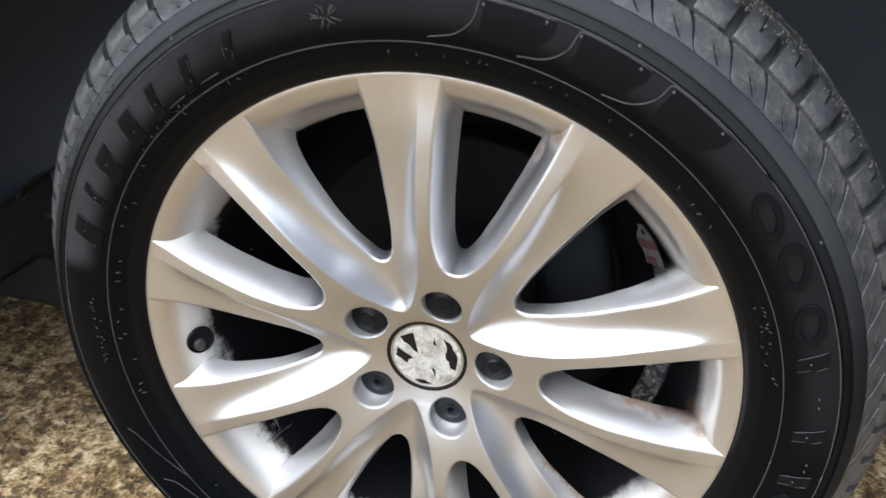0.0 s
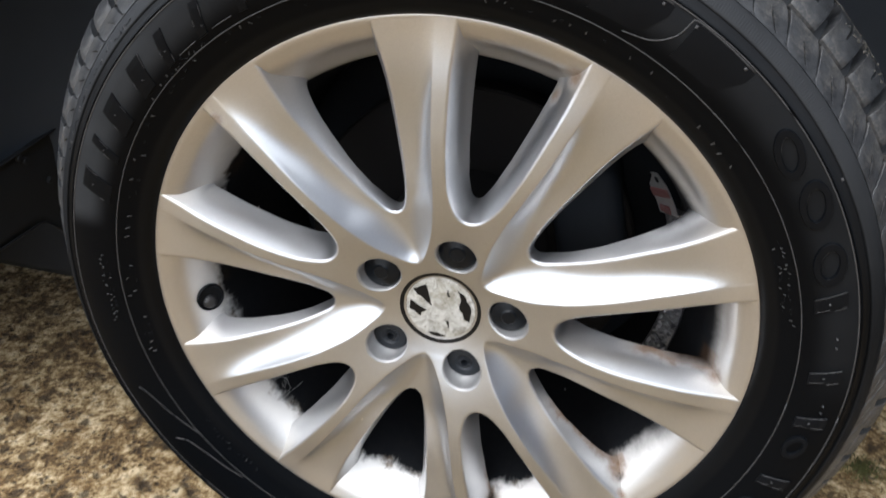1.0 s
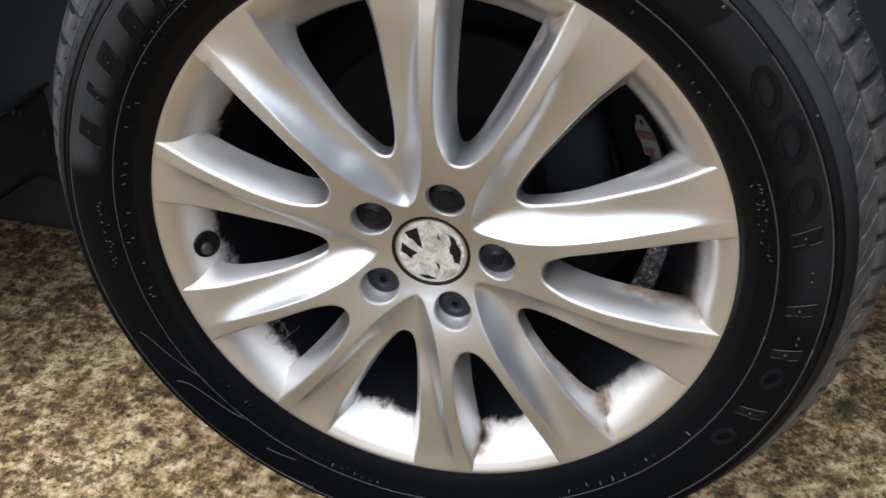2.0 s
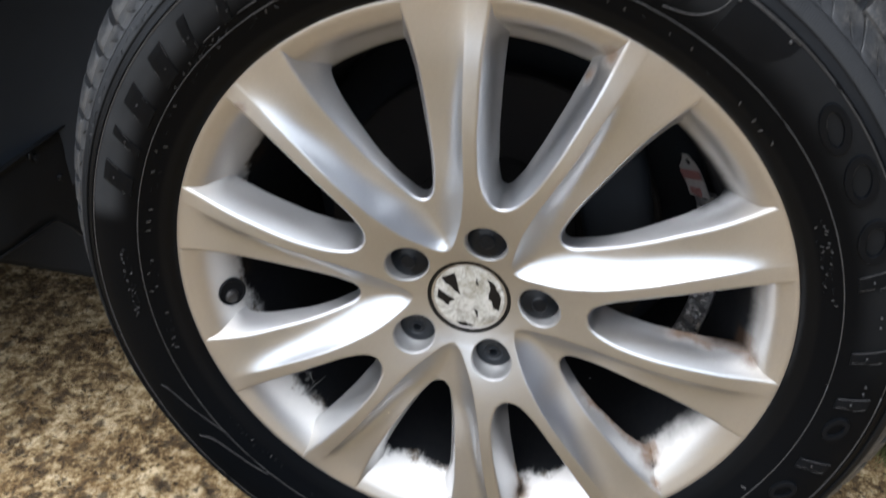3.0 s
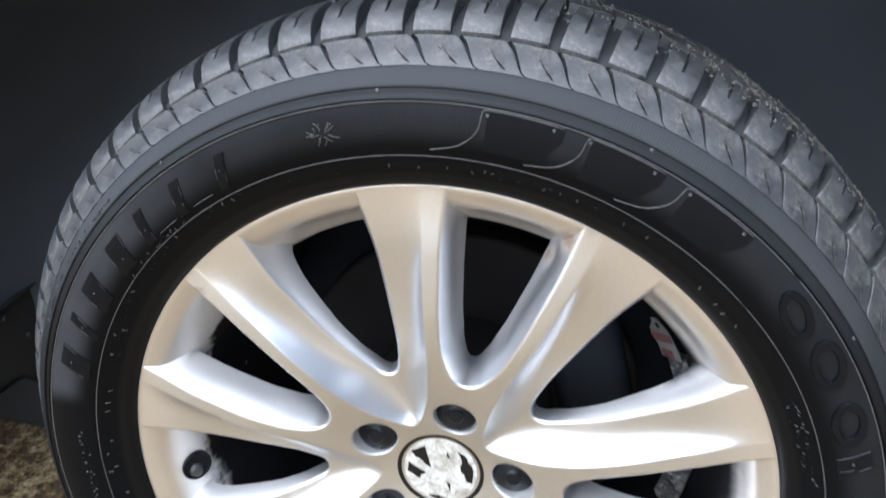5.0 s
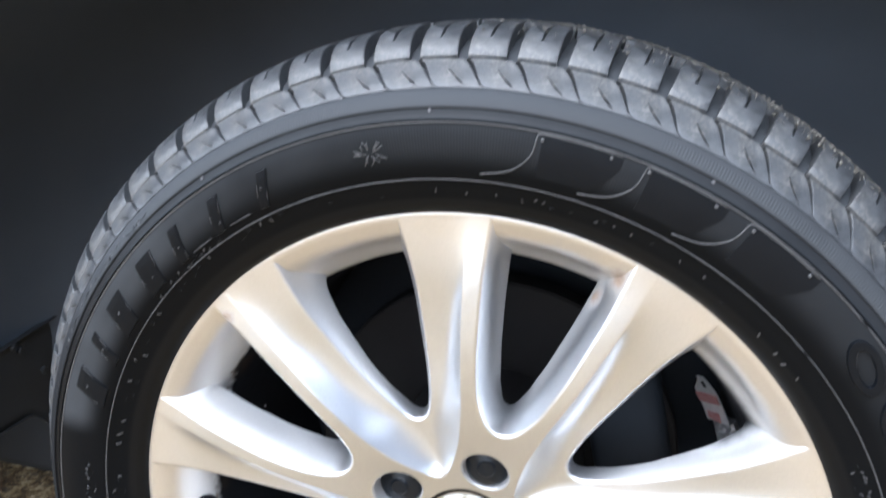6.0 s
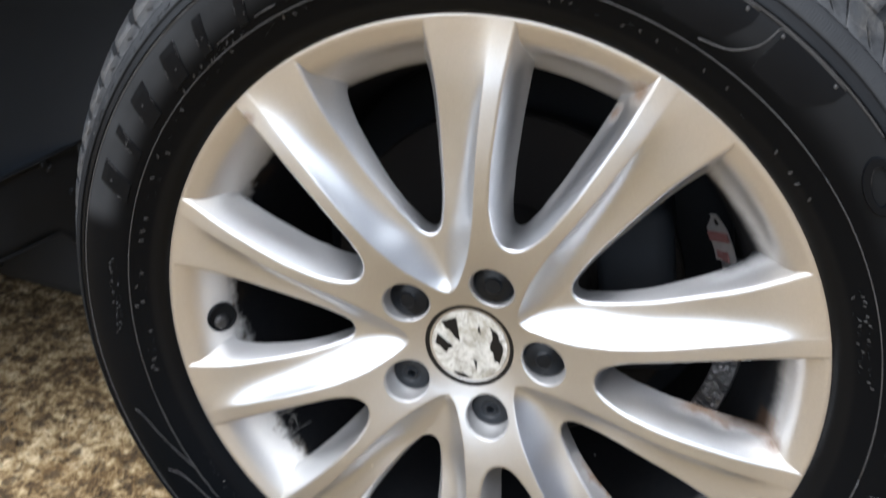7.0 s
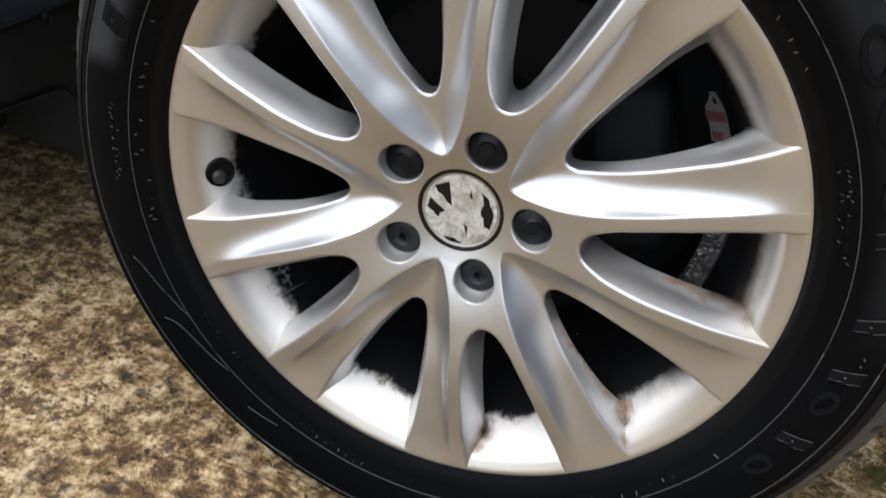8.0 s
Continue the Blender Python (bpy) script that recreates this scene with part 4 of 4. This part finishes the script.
        r1 = r0 + (hi - lo) * bar_rng.uniform(0.2, 0.45)
        a, lean = a + lean * ((r0 + r1 - lo - hi) / 2 / (hi - lo)), lean * (r1 - r0) / (hi - lo)
        pts = [lift(r0 + (r1 - r0) * j / 6, a + lean * (j / 6 - 0.5), 0.0009) for j in range(7)]
        part("glint_line", tube("glint_line", pts, 0.0002, LINE, 5), tyre)

    # a full-length pale strand, likewise a painted glint
    def edge_line_on(a, r0, r1, lean, thick=0.00026):
        pts = [lift(r0 + (r1 - r0) * j / 6, a + lean * (j / 6 - 0.5), 0.0009) for j in range(7)]
        part("glint_line", tube("glint_line", pts, thick, LINE, 5), tyre)

    def dot(a, r, size=0.0006):
        bar(a - math.degrees(size / r), a + math.degrees(size / r), r - size, r + size, 0.0, 0.0018, "moulded_dot", LINE)

    def oval(a, r, ha, hr, wide, lean):
        """A plain raised oval ring with rounded shoulders."""
        verts, m = [], 44
        for scale, up in ((1.0, -0.0006), (0.98, 0.0014), (0.92, 0.0020), (0.5, 0.0021), (0.08, 0.0020), (0.02, 0.0014), (0.0, -0.0006)):
            fa, fr = ha * (1 - wide * (1 - scale)), hr * (1 - wide * (1 - scale))
            for s in range(m):
                c, q = math.cos(TAU * s / m), math.sin(TAU * s / m)
                verts.append(lift(r + fr * q, a + fa * c + lean * q, up))
        faces = [(k * m + s, (k + 1) * m + s, (k + 1) * m + (s + 1) % m, k * m + (s + 1) % m) for k in range(6) for s in range(m)]
        me = mesh_of("raised_oval", verts, faces, RAISED)
        me.set_sharp_from_angle(angle=radians(35))
        part("raised_oval", me, tyre)
        # pale arcs stand in for light on the rounded upper ends
        for f in (0.97, 1.0 - wide):
            arc = [lift(r + hr * f * math.sin(w), a + ha * f * math.cos(w) + lean * math.sin(w), 0.0012) for w in np.linspace(-0.7, 0.9, 12)]
            part("glint_line", tube("glint_line", arc, 0.00018, LINE, 5), tyre)
        dot(a + ha * 0.8, r)
        dot(a - ha * 0.8, r, 0.0005)

    def sign(a, w, r0, r1, lean):
        """One plain raised bar with painted glints along its edges."""
        h = w * 0.37
        bar(a - h, a + h, r0, r1, lean)
        edge_glint(a - h, r0, r1, lean)
        edge_glint(a + h, r0 + 0.003, r1 - 0.003, lean * 0.7)
        dot(a, r0 + (r1 - r0) * bar_rng.uniform(0.25, 0.7), 0.0005)

    for a, w in ((161.2, 4.6), (154.3, 1.9), (147.6, 4.8), (139.6, 4.4), (133.3, 2.2), (126.0, 2.2), (118.3, 1.9)):
        sign(a, w, 0.2635, 0.2840, -2.2)
    for a in (130.8, 123.6):
        foot = [lift(0.2642, a + 1.6 - 3.6 * t, 0.0004) for t in np.linspace(0, 1, 6)]
        part("glint_line", tube("glint_line", foot, 0.0003, LINE, 5), tyre)
    oval(41.0, 0.2785, 3.1, 0.0090, 0.42, 1.2)
    oval(33.4, 0.2790, 3.2, 0.0098, 0.40, 1.0)
    oval(24.6, 0.2772, 3.1, 0.0098, 0.42, 0.8)
    for a, w in ((18.6, 2.3), (6.3, 2.0), (-2.0, 1.9), (-14.8, 1.9)):
        h = w * 0.5
        bar(a - h, a + h, 0.2660, 0.2850, 1.2)
        edge_line_on(a + h, 0.2665, 0.2845, 1.2)
        edge_line_on(a - h, 0.2668, 0.2745, 0.5, 0.0002)
        edge_line_on(a - h + 0.35, 0.2770, 0.2840, 0.5, 0.0002)
        dot(a, 0.2745)
    for a in (13.0, 11.5, 1.5, 0.3):
        dot(a, 0.2790, 0.0005)
    oval(-7.0, 0.2735, 2.2, 0.0072, 0.45, 0.6)
    oval(-21.5, 0.2720, 2.2, 0.0072, 0.45, 0.6)

    # small unreadable moulded writing
    rng = random.Random(8)
    for a0, a1, r, h, step in ((92, 113, 0.2500, 0.0030, 2.9), (60, 88, 0.2500, 0.0022, 1.3), (150, 198, 0.2490, 0.0030, 2.2), (150, 198, 0.2525, 0.0022, 3.1), (118, 148, 0.2540, 0.0026, 1.9), (128, 142, 0.2600, 0.0018, 0.8),
                               (14, 29, 0.2520, 0.0020, 0.8), (16, 26, 0.2480, 0.0020, 0.8), (174, 188, 0.2690, 0.0018, 0.8), (176, 186, 0.2660, 0.0018, 0.8), (215, 231, 0.2480, 0.0026, 0.9), (238, 262, 0.2530, 0.0030, 1.5),
                               (300, 330, 0.2530, 0.0034, 2.4), (42, 54, 0.2450, 0.0030, 2.4), (134, 158, 0.3012, 0.0034, 0.5)):
        a = a0
        while a < a1:
            w = min(step * rng.uniform(0.3, 0.6), 0.55)
            k = rng.random()
            rr = r + rng.uniform(-0.0016, 0.0016)
            if rng.random() < 0.32:
                a += step * rng.uniform(0.8, 2.0)
            bar(a, a + w * (0.4 if k > 0.5 else 1.0), rr, rr + h * (0.25 if k < 0.35 else rng.uniform(0.6, 1.0)), rng.uniform(-0.3, 0.3), 0.0005, "moulded_mark", RAISED if k < 0.5 else LINE)
            a += step * rng.uniform(0.7, 1.4)
    for r, a in ((0.2872, 83.6), (0.2877, 76.2), (0.2878, 72.1), (0.2876, 64.5), (0.2874, 60.0), (0.2878, 52.7), (0.2972, 96.0), (0.2972, 66.0), (0.2972, 125.0), (0.2972, 35.0)):
        bar(a - 0.16, a + 0.16, r - 0.0008, r + 0.0008, 0.0, 0.0010, "moulded_dot", LINE)
    # the small spray of strokes
    spray = random.Random(6)
    for k in range(15):
        t0 = TAU * k / 15 + spray.uniform(-0.25, 0.25)
        d0, d1, bend = spray.uniform(0.0012, 0.006), spray.uniform(0.007, 0.0125), spray.uniform(-0.5, 0.5)
        pts = []
        for t in np.linspace(0, 1, 6):
            d, w = d0 + (d1 - d0) * t, t0 + bend * t
            pts.append(lift(0.2765 + 0.62 * d * math.sin(w), 103.4 + math.degrees(d * math.cos(w) / 0.2765), 0.0))
        part("moulded_stroke", tube("moulded_stroke", pts, 0.0003, LINE, 5), tyre)

    # tread blocks and shoulder lugs
    crown = pchip([0.0095, 0.013, 0.018, 0.026, 0.036, 0.047, 0.058], [0.3240, 0.3298, 0.3350, 0.3398, 0.3424, 0.3438, 0.3446])

    def block_mesh():
        ys = [0.0106, 0.0114, 0.0135, 0.018, 0.026, 0.036, 0.047, 0.0572, 0.058]
        us = [-1.95, -1.87, -1.0, -0.16, -0.09, 0.09, 0.16, 1.0, 1.87, 1.95]
        verts, faces = [], []
        for i, y in enumerate(ys):
            r = float(crown(y))
            for j, u in enumerate(us):
                rr = r - (0.0007 if j in (0, 9) or i in (0, 8) else 0.0)
                if j in (4, 5) and 4 <= i <= 7:
                    rr -= 0.003
                verts.append(polar(rr, u * (1.0 - 2.2 * max(y - 0.012, 0.0)) - 11 * (y - 0.0095), y))
        w = len(us)
        faces = [(i * w + j, i * w + j + 1, (i + 1) * w + j + 1, (i + 1) * w + j) for i in range(8) for j in range(w - 1)]
        n = len(verts)
        rim = list(range(w)) + [i * w + w - 1 for i in range(1, 9)] + [8 * w + j for j in range(w - 2, -1, -1)] + [i * w for i in range(7, 0, -1)]
        for i in rim:
            v = Vector(verts[i])
            d = Vector((v.x, 0, v.z)).normalized()
            verts.append(v - 0.0085 * d + Vector((0, 0.002, 0)))
        faces += [(rim[i], rim[(i + 1) % len(rim)], n + (i + 1) % len(rim), n + i) for i in range(len(rim))]
        me = mesh_of("tread_block", verts, faces, TREAD)
        me.set_sharp_from_angle(angle=radians(32))
        return me

    def lug_mesh():
        st = [(-0.0108, 0.3088), (-0.0092, 0.3098), (-0.0045, 0.3130), (0.0010, 0.3168), (0.0060, 0.3202), (0.0080, 0.3219), (0.0085, 0.3222)]
        us = [-1.0, -0.97, -0.075, -0.04, 0.04, 0.075, 0.97, 1.0]
        lift_by = (0.0002, 0.0010, 0.0019, 0.0023, 0.0024, 0.0024, 0.0017)
        verts = []
        for i, (y, r) in enumerate(st):
            half = 2.46 - 0.44 * (i / 6) ** 1.8
            for j, u in enumerate(us):
                up = lift_by[i] - (0.0006 if j in (0, 7) and i else 0)
                if j in (3, 4) and i == 2:
                    up -= 0.0022
                skew = -3.1 * (1 - i / 6) - (0.5 * (2.5 - i) if 2 <= j <= 5 and 1 <= i <= 4 else 0)
                verts.append(polar(r + up * 0.6, u * half + skew, y - up * 0.8))
        w = len(us)
        faces = [(i * w + j, i * w + j + 1, (i + 1) * w + j + 1, (i + 1) * w + j) for i in range(6) for j in range(w - 1)]
        n = len(verts)
        rim = list(range(w)) + [i * w + w - 1 for i in range(1, 7)] + [6 * w + j for j in range(w - 2, -1, -1)] + [i * w for i in range(5, 0, -1)]
        for i in rim:
            v = Vector(verts[i])
            d = Vector((v.x, 0, v.z)).normalized()
            verts.append(v - 0.0042 * d + Vector((0, 0.0045, 0)))
        faces += [(rim[i], rim[(i + 1) % len(rim)], n + (i + 1) % len(rim), n + i) for i in range(len(rim))]
        me = mesh_of("shoulder_lug", verts, faces, TREAD)
        me.set_sharp_from_angle(angle=radians(32))
        return me

    block, lug = block_mesh(), lug_mesh()
    for k in range(72):
        a = 78.7 + 2.5 + 5.0 * k
        foot = (a % 360) > 250 and (a % 360) < 290
        if foot:
            continue
        for name, me in (("tread_block", block), ("shoulder_lug", lug)):
            part(name, me, tyre).rotation_euler = (0, -radians(a), 0)
    # the inner rows of tread, seen only along the skyline of the tyre
    verts, faces = [], []
    for row, (y0, y1) in enumerate(((0.066, 0.092), (0.100, 0.128), (0.136, 0.186))):
        for k in range(72):
            a = 78.7 + 2.5 + 5.0 * k + 1.7 * row
            if 250 < a % 360 < 290:
                continue
            n = len(verts)
            for y in (y0, y1):
                top = 0.3453 - 0.9 * (y - MID) ** 2
                for u in (-2.3, 2.3):
                    verts.append(polar(top, a + u + 20 * (y - y0), y))
                    verts.append(polar(top - 0.009, a + u + 20 * (y - y0), y))
            faces += [(n, n + 2, n + 6, n + 4), (n, n + 1, n + 3, n + 2), (n + 4, n + 6, n + 7, n + 5), (n, n + 4, n + 5, n + 1), (n + 2, n + 3, n + 7, n + 6)]
    tagged(part("inner_tread", mesh_of("inner_tread", verts, faces, TREAD, False), tyre), kind="stuff")


build_tyre()


# ---- small things ----
def build_cobweb():
    rng = random.Random(11)
    web = tagged(new("cobweb"), "torn white cobweb strands in the rim corner", "cobweb")
    web.location = (0, 0, HUB)
    for k in range(20):
        a = 211.5 + 0.64 * k + rng.uniform(-0.4, 0.4)
        p = Vector(polar(0.2062 + rng.uniform(-0.003, 0.002), a, 0.040 + rng.uniform(-0.006, 0.004)))
        q = Vector(polar(0.194 + rng.uniform(-0.005, 0.004), a + rng.uniform(-2.6, 2.6), 0.048 + rng.uniform(-0.006, 0.006)))
        pts = [p.lerp(q, t) + Vector((0, 0, -0.0012 * math.sin(math.pi * t))) for t in np.linspace(0, 1, 6)]
        part("strand", tube("strand", pts, 0.00013, WEB, 4), web)
    for k in range(5):
        a = 211.5 + 2.3 * k
        p, q = Vector(polar(0.198 + rng.uniform(-0.003, 0.003), a, 0.046)), Vector(polar(0.198 + rng.uniform(-0.004, 0.004), a + 2.4, 0.046))
        part("strand", tube("strand", [p, p.lerp(q, 0.5) + Vector((0, 0, -0.0008)), q], 0.00014, WEB, 4), web)


build_cobweb()


def build_grit():
    """Grit and moss crumbs lying on the crown of the tread."""
    rng = random.Random(5)
    verts, faces = [], []
    for k in range(4200):
        a = rng.triangular(22, 98, 56)
        y = rng.uniform(0.040, 0.128) if rng.random() < 0.86 else rng.uniform(0.020, 0.045)
        if noise.noise((a * 0.22, y * 60, 1.7)) + rng.uniform(-0.25, 0.25) < 0.02:
            continue
        r = 0.3451 - 0.9 * (y - MID) ** 2 if y > 0.06 else 0.3432 - 0.0055 * max(0, (0.05 - y) / 0.03) ** 2
        c = Vector(polar(r + 0.0004, a, y))
        s = rng.uniform(0.0003, 0.0008) if rng.random() < 0.85 else rng.uniform(0.0008, 0.0016)
        n = len(verts)
        for d in ((1, 0, 0), (-1, 0, 0), (0, 1, 0), (0, -1, 0), (0, 0, 1), (0, 0, -1)):
            verts.append(c + Vector(d) * s * rng.uniform(0.5, 1.3))
        faces += [tuple(n + i for i in f) for f in ((0, 2, 4), (2, 1, 4), (1, 3, 4), (3, 0, 4), (2, 0, 5), (1, 2, 5), (3, 1, 5), (0, 3, 5))]
    ob = new("grit", mesh_of("grit", verts, faces, GRIT, False))
    ob.location = (0, 0, HUB)
    tagged(ob, "pale grit and moss crumbs on the tyre tread", "grit", kind="stuff")


build_grit()


def build_moss():
    """A small tuft of moss in the concrete beside the tyre."""
    rng = random.Random(9)
    verts, faces = [], []
    for k in range(260):
        d, t = abs(rng.gauss(0, 0.016)), rng.uniform(0, TAU)
        x, y = 0.486 + d * math.cos(t) * 1.2, 0.313 + d * math.sin(t)
        h, lean = rng.uniform(0.003, 0.009), rng.uniform(-0.003, 0.003)
        w = 0.0011
        n = len(verts)
        verts += [(x - w, y, -0.001), (x + w, y + w, -0.001), (x, y - w, -0.001), (x + lean, y + lean * 0.6, h)]
        faces += [(n, n + 1, n + 3), (n + 1, n + 2, n + 3), (n + 2, n, n + 3)]
    tagged(new("moss", mesh_of("moss", verts, faces, MOSS, False)), "small yellow-green moss tuft on the concrete", "moss", kind="stuff")


build_moss()
